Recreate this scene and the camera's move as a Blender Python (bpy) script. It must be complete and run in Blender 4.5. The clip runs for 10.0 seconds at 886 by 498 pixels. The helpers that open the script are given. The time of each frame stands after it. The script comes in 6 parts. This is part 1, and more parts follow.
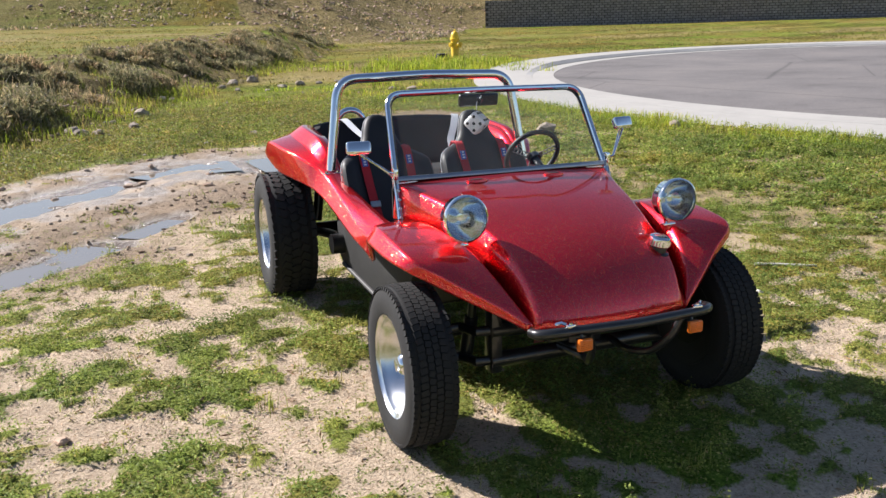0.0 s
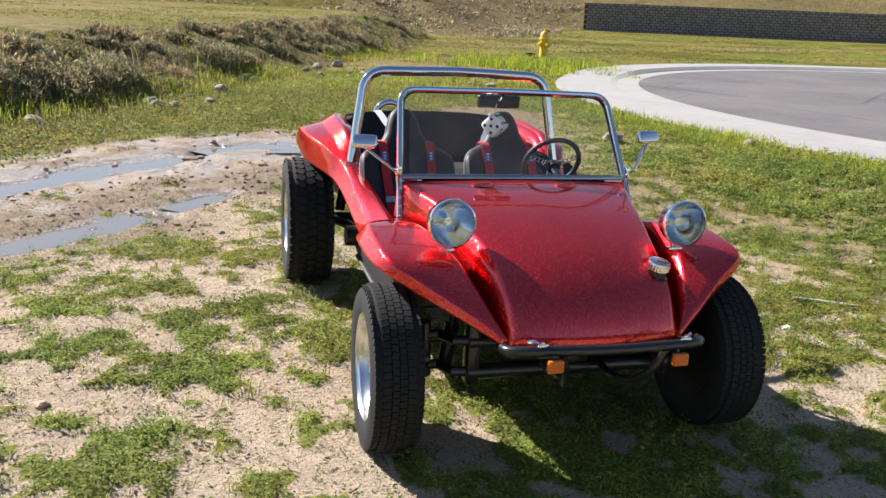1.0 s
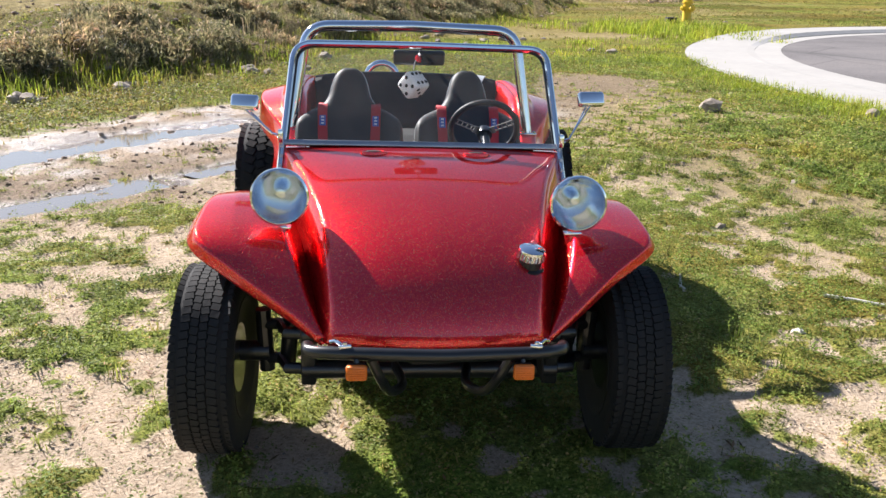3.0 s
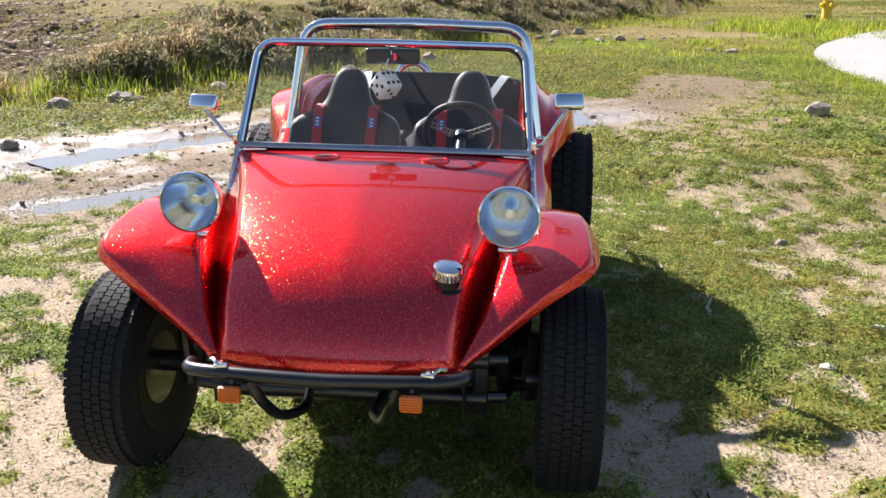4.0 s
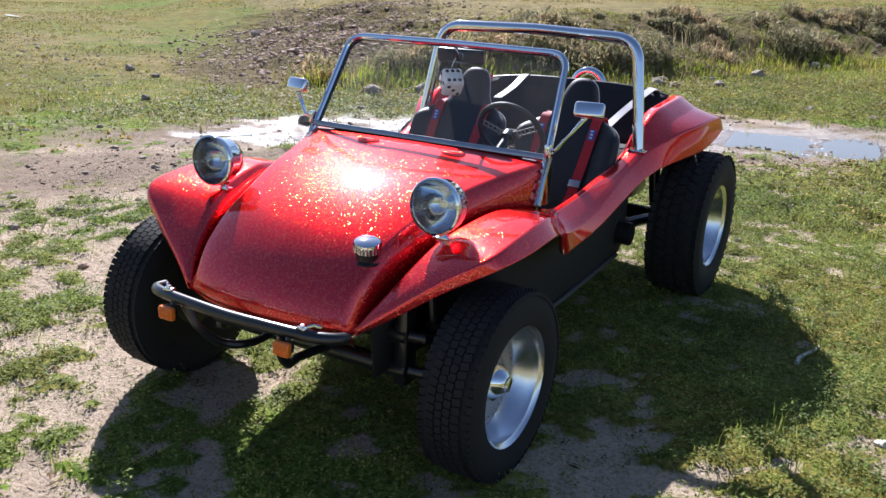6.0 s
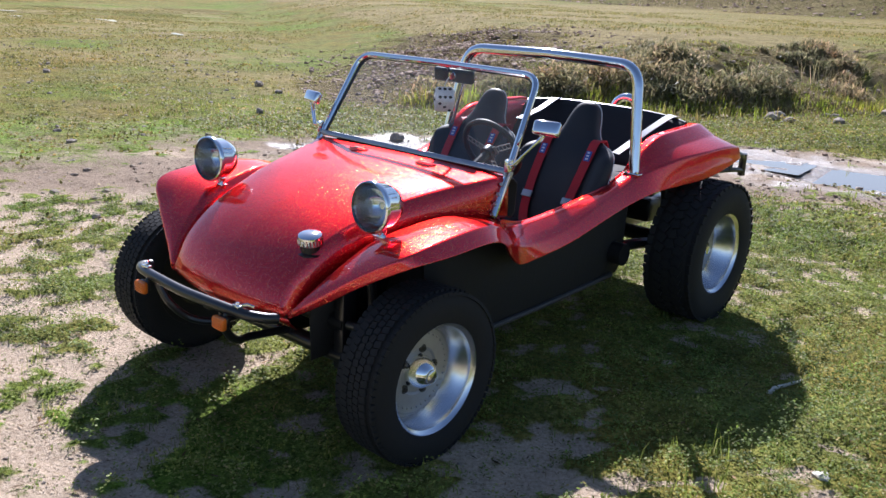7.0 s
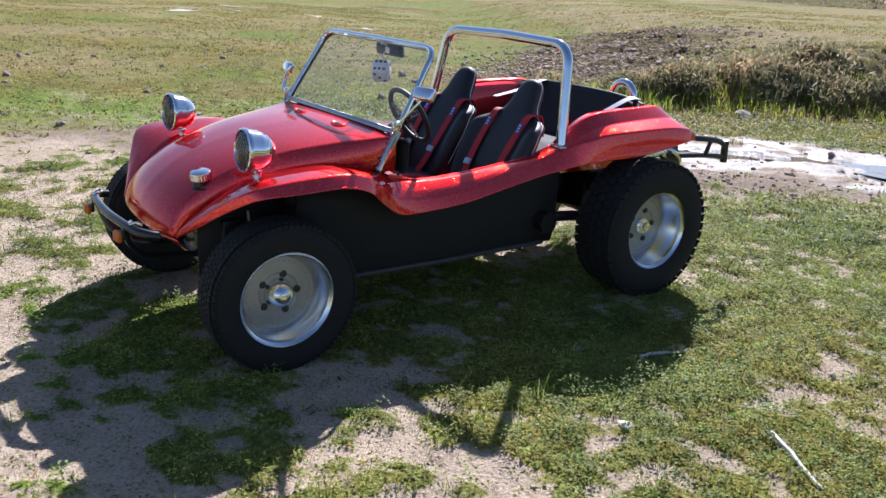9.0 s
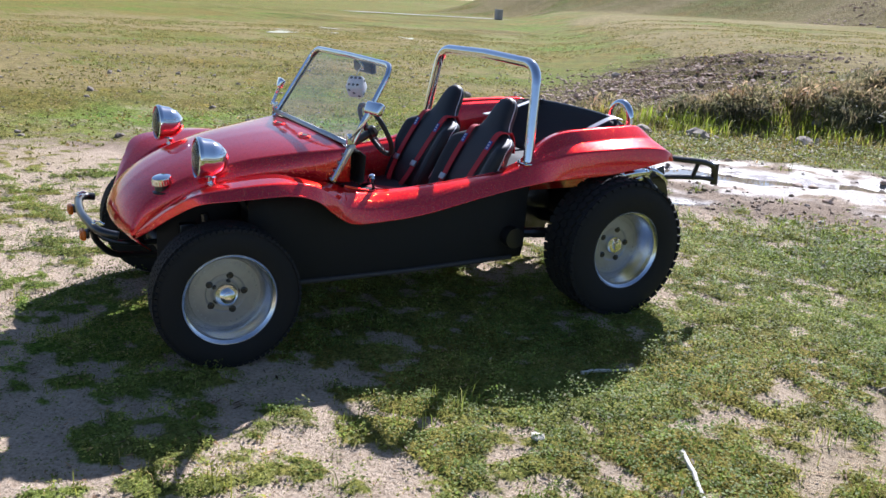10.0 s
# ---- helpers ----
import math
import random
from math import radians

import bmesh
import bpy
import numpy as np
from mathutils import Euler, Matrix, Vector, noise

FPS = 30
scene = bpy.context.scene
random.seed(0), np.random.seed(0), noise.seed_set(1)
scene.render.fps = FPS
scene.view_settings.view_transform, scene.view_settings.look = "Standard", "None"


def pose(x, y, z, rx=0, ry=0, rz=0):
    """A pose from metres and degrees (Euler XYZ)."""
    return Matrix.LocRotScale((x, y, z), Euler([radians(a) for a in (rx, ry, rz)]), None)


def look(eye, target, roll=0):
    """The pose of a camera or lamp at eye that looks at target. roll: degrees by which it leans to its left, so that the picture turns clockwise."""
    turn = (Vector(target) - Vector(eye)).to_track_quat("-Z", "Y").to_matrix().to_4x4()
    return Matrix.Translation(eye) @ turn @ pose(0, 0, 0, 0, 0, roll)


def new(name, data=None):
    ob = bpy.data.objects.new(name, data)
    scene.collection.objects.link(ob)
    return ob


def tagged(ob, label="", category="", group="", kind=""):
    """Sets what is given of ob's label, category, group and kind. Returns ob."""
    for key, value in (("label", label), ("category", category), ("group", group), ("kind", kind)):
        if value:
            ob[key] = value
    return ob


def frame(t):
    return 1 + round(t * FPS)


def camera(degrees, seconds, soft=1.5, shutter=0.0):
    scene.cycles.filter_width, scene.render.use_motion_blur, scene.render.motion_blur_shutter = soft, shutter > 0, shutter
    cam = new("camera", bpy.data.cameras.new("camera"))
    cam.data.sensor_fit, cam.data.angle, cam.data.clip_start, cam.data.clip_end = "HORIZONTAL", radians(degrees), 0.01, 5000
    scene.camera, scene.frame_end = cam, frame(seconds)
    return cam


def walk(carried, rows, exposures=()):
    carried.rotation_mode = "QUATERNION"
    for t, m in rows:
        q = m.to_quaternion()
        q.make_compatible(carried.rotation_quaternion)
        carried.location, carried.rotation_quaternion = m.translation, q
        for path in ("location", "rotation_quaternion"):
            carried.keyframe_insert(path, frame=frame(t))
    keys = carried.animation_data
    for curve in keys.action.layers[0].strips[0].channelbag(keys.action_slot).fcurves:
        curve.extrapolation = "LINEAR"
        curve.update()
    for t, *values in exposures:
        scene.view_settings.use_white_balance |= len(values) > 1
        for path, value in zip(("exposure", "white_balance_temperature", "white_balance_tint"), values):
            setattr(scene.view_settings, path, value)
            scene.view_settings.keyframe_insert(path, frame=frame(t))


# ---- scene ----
cam = camera(54.6, 10.0)
PATH = [
    (0, (-1.726, -2.985, 1.631), (-1.018, -1.190, 1.100), -1.6),
    (0.5, (-1.537, -2.964, 1.637), (-0.859, -1.154, 1.122), 0.8),
    (1, (-1.351, -3.002, 1.636), (-0.820, -1.152, 1.095), 2.4),
    (1.5, (-1.138, -3.029, 1.634), (-0.713, -1.157, 1.072), 1.7),
    (2, (-0.879, -2.912, 1.597), (-0.465, -1.043, 1.018), 0.8),
    (2.2, (-0.753, -2.832, 1.584), (-0.357, -0.962, 0.996), 0.5),
    (3.3, (0.019, -2.662, 1.545), (0.090, -0.762, 0.926), 1.0),
    (3.5, (0.144, -2.597, 1.536), (0.165, -0.691, 0.927), 0.7),
    (4, (0.475, -2.485, 1.530), (0.328, -0.587, 0.914), -0.0),
    (4.5, (0.823, -2.452, 1.536), (0.468, -0.588, 0.903), 0.4),
    (5, (1.134, -2.339, 1.512), (0.585, -0.516, 0.898), 0.8),
    (5.5, (1.434, -2.301, 1.524), (0.664, -0.553, 0.932), 1.0),
    (6, (1.785, -2.307, 1.533), (0.841, -0.651, 0.926), 1.5),
    (6.2, (1.913, -2.268, 1.522), (0.916, -0.642, 0.918), 1.9),
    (7.3, (2.720, -2.061, 1.547), (1.438, -0.628, 0.993), 2.7),
    (7.5, (2.859, -2.013, 1.541), (1.555, -0.602, 0.984), 2.9),
    (8, (3.196, -1.785, 1.534), (1.803, -0.459, 0.988), 3.0),
    (8.5, (3.517, -1.640, 1.525), (2.029, -0.417, 0.987), 2.7),
    (9, (3.760, -1.461, 1.518), (2.219, -0.325, 0.939), 2.9),
    (9.5, (3.964, -1.142, 1.541), (2.375, -0.082, 0.949), 2.9),
    (10, (4.223, -0.953, 1.534), (2.550, -0.003, 0.993), 3.1),
]
walk(cam, [(t, look(eye, target, roll)) for t, eye, target, roll in PATH],
     [(0.0, 1.05, 6250, 14), (1.5, 1.09, 6250, 14), (2.2, 1.14, 6250, 14), (3.5, 1.38, 6250, 15), (4.5, 1.32, 6150, 16), (5.5, 1.14, 5800, 17), (6.5, 1.06, 5750, 18), (8.0, 1.08, 5600, 19), (9.0, 1.03, 5600, 18), (9.5, 1.18, 5550, 17), (10.0, 1.03, 5600, 17)])

SUN = Vector((-1.165, 1.31, 1.285)).normalized()
world = bpy.data.worlds.new("sky")
scene.world = world
world.use_nodes = True
wn = world.node_tree
sky = wn.nodes.new("ShaderNodeTexSky")
sky.sky_type = "NISHITA"
sky.sun_disc = False
sky.sun_elevation = math.asin(SUN.z)
sky.sun_rotation = math.atan2(SUN.x, SUN.y)
sky.air_density, sky.dust_density = 1.0, 0.35
wn.nodes["Background"].inputs[1].default_value = 0.055
wn.links.new(sky.outputs[0], wn.nodes["Background"].inputs[0])
lamp = bpy.data.lights.new("sun", "SUN")
lamp.energy, lamp.angle, lamp.color = 5.0, radians(0.55), (1.0, 0.955, 0.885)
sun = new("sun", lamp)
sun.matrix_world = look(SUN * 30, (0, 0, 0))


# ---- materials ----
def material(name):
    m = bpy.data.materials.new(name)
    m.use_nodes = True
    return m, m.node_tree, m.node_tree.nodes["Principled BSDF"]


def node(nt, kind, **settings):
    n = nt.nodes.new(kind)
    for k, v in settings.items():
        if k == "noise_dimensions":
            n.noise_dimensions = v
        elif k == "feature":
            n.feature = v
        elif k == "operation":
            n.operation = v
        elif k == "blend_type":
            n.blend_type = v
            n.data_type = "RGBA"
        elif k == "attribute_name":
            n.attribute_name = v
        else:
            n.inputs[k.replace("_", " ")].default_value = v
    return n


def coords(nt, kind="Object"):
    return nt.nodes.new("ShaderNodeTexCoord").outputs[kind]


def noise_tex(nt, scale, detail=4.0, rough=0.6, kind="Object"):
    n = node(nt, "ShaderNodeTexNoise", Scale=scale, Detail=detail, Roughness=rough)
    nt.links.new(coords(nt, kind), n.inputs["Vector"])
    return n.outputs["Fac"]


def ramp(nt, fac, stops):
    r = nt.nodes.new("ShaderNodeValToRGB")
    els = r.color_ramp.elements
    while len(els) < len(stops):
        els.new(0.5)
    for e, (p, c) in zip(els, stops):
        e.position, e.color = p, (*c, 1) if len(c) == 3 else c
    nt.links.new(fac, r.inputs[0])
    return r.outputs[0]


def mix(nt, fac, a, b, blend="MIX"):
    n = node(nt, "ShaderNodeMix", blend_type=blend)
    for value, slot in ((fac, 0), (a, 6), (b, 7)):
        if isinstance(value, (int, float)):
            n.inputs[slot].default_value = value
        elif isinstance(value, tuple):
            n.inputs[slot].default_value = (*value, 1)
        else:
            nt.links.new(value, n.inputs[slot])
    return n.outputs[2]


def bump(nt, height, strength, distance, p):
    b = node(nt, "ShaderNodeBump", Strength=strength, Distance=distance)
    nt.links.new(height, b.inputs["Height"])
    nt.links.new(b.outputs[0], p.inputs["Normal"])
    return b


def simple(name, color, rough=0.5, metal=0.0, vary=0.15, scale=30.0, relief=0.0, coat=0.0):
    """A surface with a two-scale variation of tone and roughness."""
    m, nt, p = material(name)
    big, fine = noise_tex(nt, scale * 0.15, 3), noise_tex(nt, scale, 6)
    both = node(nt, "ShaderNodeMath", operation="ADD")
    nt.links.new(big, both.inputs[0])
    nt.links.new(fine, both.inputs[1])
    half = node(nt, "ShaderNodeMath", operation="MULTIPLY")
    nt.links.new(both.outputs[0], half.inputs[0])
    half.inputs[1].default_value = 0.5
    lo = tuple(c * (1 - vary) for c in color)
    hi = tuple(min(1.0, c * (1 + vary)) for c in color)
    nt.links.new(ramp(nt, half.outputs[0], [(0.3, lo), (0.7, hi)]), p.inputs["Base Color"])
    r = node(nt, "ShaderNodeMapRange")
    r.inputs[3].default_value, r.inputs[4].default_value = max(0.02, rough * 0.8), min(1.0, rough * 1.2)
    nt.links.new(half.outputs[0], r.inputs[0])
    nt.links.new(r.outputs[0], p.inputs["Roughness"])
    p.inputs["Metallic"].default_value = metal
    p.inputs["Coat Weight"].default_value = coat
    if relief:
        bump(nt, fine, 0.6, relief, p)
    return m


def flake_paint():
    """Candy red metal-flake under a clear coat: every flake tilts its own way, a few large ones flash."""
    m, nt, p = material("red metal-flake paint")

    def flakes(scale):
        v = node(nt, "ShaderNodeTexVoronoi", Scale=scale)
        nt.links.new(coords(nt), v.inputs["Vector"])
        off = node(nt, "ShaderNodeVectorMath", operation="SUBTRACT")
        nt.links.new(v.outputs["Color"], off.inputs[0])
        off.inputs[1].default_value = (0.5, 0.5, 0.5)
        sc = node(nt, "ShaderNodeVectorMath", operation="SCALE")
        nt.links.new(off.outputs[0], sc.inputs[0])
        pick = nt.nodes.new("ShaderNodeSeparateColor")
        nt.links.new(v.outputs["Color"], pick.inputs[0])
        return sc, pick

    fine, fine_pick = flakes(560.0)
    fine.inputs["Scale"].default_value = 0.15
    large, large_pick = flakes(400.0)
    flash = ramp(nt, large_pick.outputs[2], [(0.925, (0, 0, 0)), (0.94, (1, 1, 1))])
    tilt = node(nt, "ShaderNodeMath", operation="MULTIPLY")
    nt.links.new(flash, tilt.inputs[0])
    tilt.inputs[1].default_value = 0.40
    nt.links.new(tilt.outputs[0], large.inputs["Scale"])
    geo = nt.nodes.new("ShaderNodeNewGeometry")
    total = geo.outputs["Normal"]
    for sc in (fine, large):
        add = node(nt, "ShaderNodeVectorMath", operation="ADD")
        nt.links.new(total, add.inputs[0])
        nt.links.new(sc.outputs[0], add.inputs[1])
        total = add.outputs[0]
    nrm = node(nt, "ShaderNodeVectorMath", operation="NORMALIZE")
    nt.links.new(total, nrm.inputs[0])
    nt.links.new(nrm.outputs[0], p.inputs["Normal"])
    base = ramp(nt, noise_tex(nt, 3.0, 3), [(0.3, (0.62, 0.007, 0.024)), (0.7, (0.74, 0.010, 0.031))])
    warm = ramp(nt, fine_pick.outputs[0], [(0.86, (0, 0, 0)), (0.89, (1, 1, 1))])
    colour = mix(nt, warm, base, (0.95, 0.11, 0.04))
    nt.links.new(mix(nt, flash, colour, (1.0, 0.20, 0.09)), p.inputs["Base Color"])
    p.inputs["Metallic"].default_value = 0.85
    rough = node(nt, "ShaderNodeMapRange")
    rough.inputs[3].default_value, rough.inputs[4].default_value = 0.34, 0.16
    nt.links.new(flash, rough.inputs[0])
    nt.links.new(rough.outputs[0], p.inputs["Roughness"])
    p.inputs["Specular IOR Level"].default_value = 0.1
    p.inputs["Specular Tint"].default_value = (0.75, 0.12, 0.06, 1)
    p.inputs["Coat Weight"].default_value = 1.0
    p.inputs["Coat IOR"].default_value = 1.62
    smear = node(nt, "ShaderNodeMapRange")
    smear.inputs[3].default_value, smear.inputs[4].default_value = 0.012, 0.075
    nt.links.new(noise_tex(nt, 9.0, 5), smear.inputs[0])
    nt.links.new(smear.outputs[0], p.inputs["Coat Roughness"])
    return m


def glass_pane():
    """Clear glass with a thin uneven film of dust."""
    m, nt, p = material("dusty windscreen glass")
    clear = nt.nodes.new("ShaderNodeBsdfTransparent")
    clear.inputs[0].default_value = (0.93, 0.95, 0.94, 1)
    gloss = node(nt, "ShaderNodeBsdfGlossy", Roughness=0.01)
    fres = node(nt, "ShaderNodeFresnel", IOR=1.5)
    one = nt.nodes.new("ShaderNodeMixShader")
    nt.links.new(fres.outputs[0], one.inputs[0])
    nt.links.new(clear.outputs[0], one.inputs[1])
    nt.links.new(gloss.outputs[0], one.inputs[2])
    dust = nt.nodes.new("ShaderNodeBsdfTranslucent")
    dust.inputs[0].default_value = (0.8, 0.78, 0.7, 1)
    film = node(nt, "ShaderNodeMapRange")
    film.inputs[1].default_value, film.inputs[2].default_value = 0.3, 0.75
    film.inputs[3].default_value, film.inputs[4].default_value = 0.010, 0.045
    nt.links.new(noise_tex(nt, 6.0, 6), film.inputs[0])
    two = nt.nodes.new("ShaderNodeMixShader")
    nt.links.new(film.outputs[0], two.inputs[0])
    nt.links.new(one.outputs[0], two.inputs[1])
    nt.links.new(dust.outputs[0], two.inputs[2])
    nt.links.new(two.outputs[0], nt.nodes["Material Output"].inputs[0])
    return m


def lens_glass():
    """Thin clear lamp glass: clear through, glossy at a slant, with faint ribs."""
    m, nt, p = material("ribbed lamp glass")
    clear = nt.nodes.new("ShaderNodeBsdfTransparent")
    clear.inputs[0].default_value = (0.94, 0.96, 0.97, 1)
    gloss = node(nt, "ShaderNodeBsdfGlossy", Roughness=0.03)
    w = node(nt, "ShaderNodeTexWave", Scale=60.0)
    nt.links.new(coords(nt), w.inputs["Vector"])
    b = node(nt, "ShaderNodeBump", Strength=0.3, Distance=0.002)
    nt.links.new(w.outputs["Fac"], b.inputs["Height"])
    nt.links.new(b.outputs[0], gloss.inputs["Normal"])
    fres = node(nt, "ShaderNodeFresnel", IOR=1.5)
    one = nt.nodes.new("ShaderNodeMixShader")
    nt.links.new(fres.outputs[0], one.inputs[0])
    nt.links.new(clear.outputs[0], one.inputs[1])
    nt.links.new(gloss.outputs[0], one.inputs[2])
    nt.links.new(one.outputs[0], nt.nodes["Material Output"].inputs[0])
    return m


def leaf_material(name, dark, light, dry, dryness):
    """Leaves that vary blade by blade and let some light through."""
    m, nt, p = material(name)
    geo = nt.nodes.new("ShaderNodeNewGeometry")
    per = geo.outputs["Random Per Island"]
    c = ramp(nt, per, [(0.0, dark), (1.0 - dryness, light), (1.0, dry)])
    patch = ramp(nt, noise_tex(nt, 0.9, 4), [(0.34, (0.66, 0.70, 0.62)), (0.5, (1.0, 1.0, 0.92)), (0.66, (1.32, 1.12, 1.0))])
    c = mix(nt, 1.0, c, patch, "MULTIPLY")
    dried = ramp(nt, noise_tex(nt, 2.6, 5, 0.7), [(0.48, (1, 1, 1)), (0.66, (1.16, 0.93, 0.95))])
    c = mix(nt, 1.0, c, dried, "MULTIPLY")
    small = ramp(nt, noise_tex(nt, 7.0, 3), [(0.36, (0.70, 0.68, 0.75)), (0.62, (1.22, 1.18, 1.05))])
    c = mix(nt, 1.0, c, small, "MULTIPLY")
    nt.links.new(c, p.inputs["Base Color"])
    p.inputs["Roughness"].default_value = 0.55
    p.inputs["Specular IOR Level"].default_value = 0.15
    tr = nt.nodes.new("ShaderNodeBsdfTranslucent")
    nt.links.new(c, tr.inputs[0])
    both = nt.nodes.new("ShaderNodeMixShader")
    both.inputs[0].default_value = 0.5
    nt.links.new(p.outputs[0], both.inputs[1])
    nt.links.new(tr.outputs[0], both.inputs[2])
    nt.links.new(both.outputs[0], nt.nodes["Material Output"].inputs[0])
    return m


def attr(nt, name):
    return node(nt, "ShaderNodeAttribute", attribute_name=name).outputs["Fac"]


def ground_material():
    """Pale sandy soil under low weeds; mud by the puddles; stony soil on the slopes."""
    m, nt, p = material("sandy soil and weeds")
    fine, mid, big = noise_tex(nt, 60, 8, 0.7), noise_tex(nt, 7, 6), noise_tex(nt, 0.7, 4)
    soil = ramp(nt, fine, [(0.27, (0.25, 0.182, 0.122)), (0.44, (0.56, 0.44, 0.322)), (0.70, (0.79, 0.66, 0.51))])
    soil = mix(nt, 1.0, soil, ramp(nt, mid, [(0.3, (0.80, 0.78, 0.75)), (0.7, (1.08, 1.05, 1.02))]), "MULTIPLY")
    stony = ramp(nt, noise_tex(nt, 9, 8, 0.75), [(0.3, (0.13, 0.095, 0.065)), (0.5, (0.30, 0.235, 0.165)), (0.72, (0.50, 0.42, 0.32))])
    # coarse mottling: shadows among rocks and scrub put into the slope colour
    rock_shade = ramp(nt, noise_tex(nt, 0.9, 9, 0.85), [(0.38, (0.30, 0.28, 0.27)), (0.48, (0.85, 0.82, 0.78)), (0.60, (1.45, 1.35, 1.22))])
    soil = mix(nt, attr(nt, "stony"), soil, mix(nt, 1.0, stony, rock_shade, "MULTIPLY"))
    turf = ramp(nt, noise_tex(nt, 5, 8, 0.8), [(0.32, (0.11, 0.088, 0.036)), (0.5, (0.245, 0.198, 0.082)), (0.68, (0.38, 0.322, 0.152))])
    speck = ramp(nt, noise_tex(nt, 1.3, 10, 0.9), [(0.36, (0.55, 0.50, 0.45)), (0.48, (1.0, 0.97, 0.94)), (0.62, (1.15, 1.10, 1.02))])
    turf = mix(nt, 1.0, turf, speck, "MULTIPLY")
    soil = mix(nt, attr(nt, "meadow"), soil, turf)
    mud = ramp(nt, noise_tex(nt, 15, 9, 0.8), [(0.32, (0.10, 0.07, 0.045)), (0.5, (0.225, 0.165, 0.115)), (0.68, (0.36, 0.28, 0.20))])
    soil = mix(nt, attr(nt, "mud"), soil, mud)
    weed = ramp(nt, noise_tex(nt, 26, 8, 0.75), [(0.3, (0.10, 0.102, 0.034)), (0.5, (0.22, 0.232, 0.076)), (0.72, (0.39, 0.385, 0.16))])
    tint = ramp(nt, big, [(0.38, (1.06, 1.0, 0.9)), (0.6, (0.92, 1.04, 0.9))])
    weed = mix(nt, 1.0, weed, tint, "MULTIPLY")
    wide = ramp(nt, noise_tex(nt, 0.16, 8, 0.75), [(0.38, (1.22, 0.98, 0.80)), (0.5, (1.0, 1.0, 0.95)), (0.60, (0.80, 1.12, 0.55))])
    weed = mix(nt, 1.0, weed, wide, "MULTIPLY")
    mottle = ramp(nt, noise_tex(nt, 2.2, 8, 0.8), [(0.36, (0.62, 0.60, 0.55)), (0.6, (1.15, 1.12, 1.05))])
    weed = mix(nt, 1.0, weed, mottle, "MULTIPLY")
    grain = ramp(nt, noise_tex(nt, 42, 5, 0.75), [(0.36, (0.50, 0.50, 0.46)), (0.5, (1.0, 1.0, 0.98)), (0.63, (1.38, 1.32, 1.22))])
    weed = mix(nt, 1.0, weed, grain, "MULTIPLY")
    coarse = ramp(nt, noise_tex(nt, 4.5, 9, 0.85), [(0.36, (0.52, 0.45, 0.38)), (0.5, (0.84, 0.74, 0.64)), (0.66, (1.05, 0.94, 0.78))])
    weed = mix(nt, attr(nt, "meadow"), weed, mix(nt, 1.0, weed, coarse, "MULTIPLY"))
    edge = node(nt, "ShaderNodeMath", operation="MULTIPLY_ADD")
    nt.links.new(noise_tex(nt, 38, 6, 0.8), edge.inputs[0])
    edge.inputs[1].default_value, edge.inputs[2].default_value = 1.3, -0.65
    fac = node(nt, "ShaderNodeMath", operation="ADD")
    nt.links.new(attr(nt, "cover"), fac.inputs[0])
    nt.links.new(edge.outputs[0], fac.inputs[1])
    sharp = ramp(nt, fac.outputs[0], [(0.35, (0, 0, 0)), (0.65, (1, 1, 1))])
    nt.links.new(mix(nt, sharp, soil, weed), p.inputs["Base Color"])
    r = node(nt, "ShaderNodeMapRange")
    r.inputs[3].default_value, r.inputs[4].default_value = 0.95, 0.24
    nt.links.new(attr(nt, "wet"), r.inputs[0])
    nt.links.new(r.outputs[0], p.inputs["Roughness"])
    shine = node(nt, "ShaderNodeMapRange")
    shine.inputs[3].default_value, shine.inputs[4].default_value = 0.06, 1.0
    nt.links.new(attr(nt, "wet"), shine.inputs[0])
    nt.links.new(shine.outputs[0], p.inputs["Specular IOR Level"])
    both = node(nt, "ShaderNodeMath", operation="ADD")
    nt.links.new(fine, both.inputs[0])
    nt.links.new(noise_tex(nt, 17, 8, 0.75), both.inputs[1])
    near_bump = bump(nt, both.outputs[0], 1.0, 0.022, p)
    lumps = node(nt, "ShaderNodeMath", operation="MULTIPLY")
    nt.links.new(noise_tex(nt, 0.8, 9, 0.75), lumps.inputs[0])
    nt.links.new(attr(nt, "stony"), lumps.inputs[1])
    far_bump = node(nt, "ShaderNodeBump", Strength=1.0, Distance=0.9)
    nt.links.new(lumps.outputs[0], far_bump.inputs["Height"])
    nt.links.new(far_bump.outputs[0], near_bump.inputs["Normal"])
    return m


def water_material():
    m, nt, p = material("muddy puddle water")
    p.inputs["Base Color"].default_value = (0.19, 0.16, 0.125, 1)
    p.inputs["Roughness"].default_value = 0.035
    p.inputs["IOR"].default_value = 1.55
    p.inputs["Specular IOR Level"].default_value = 1.0
    bump(nt, noise_tex(nt, 14, 3), 0.05, 0.004, p)
    return m


def stone_material(name, dark, light, scale=8.0):
    m, nt, p = material(name)
    info = nt.nodes.new("ShaderNodeObjectInfo")
    geo = nt.nodes.new("ShaderNodeNewGeometry")
    c = ramp(nt, noise_tex(nt, scale, 8, 0.7), [(0.3, dark), (0.7, light)])
    each = node(nt, "ShaderNodeMath", operation="ADD")
    nt.links.new(info.outputs["Random"], each.inputs[0])
    nt.links.new(geo.outputs["Random Per Island"], each.inputs[1])
    tone = ramp(nt, each.outputs[0], [(0.0, (0.7, 0.68, 0.66)), (1.0, (1.25, 1.2, 1.15))])
    nt.links.new(mix(nt, 1.0, c, tone, "MULTIPLY"), p.inputs["Base Color"])
    p.inputs["Roughness"].default_value = 0.9
    bump(nt, noise_tex(nt, scale * 5, 6, 0.7), 0.7, 0.01, p)
    return m


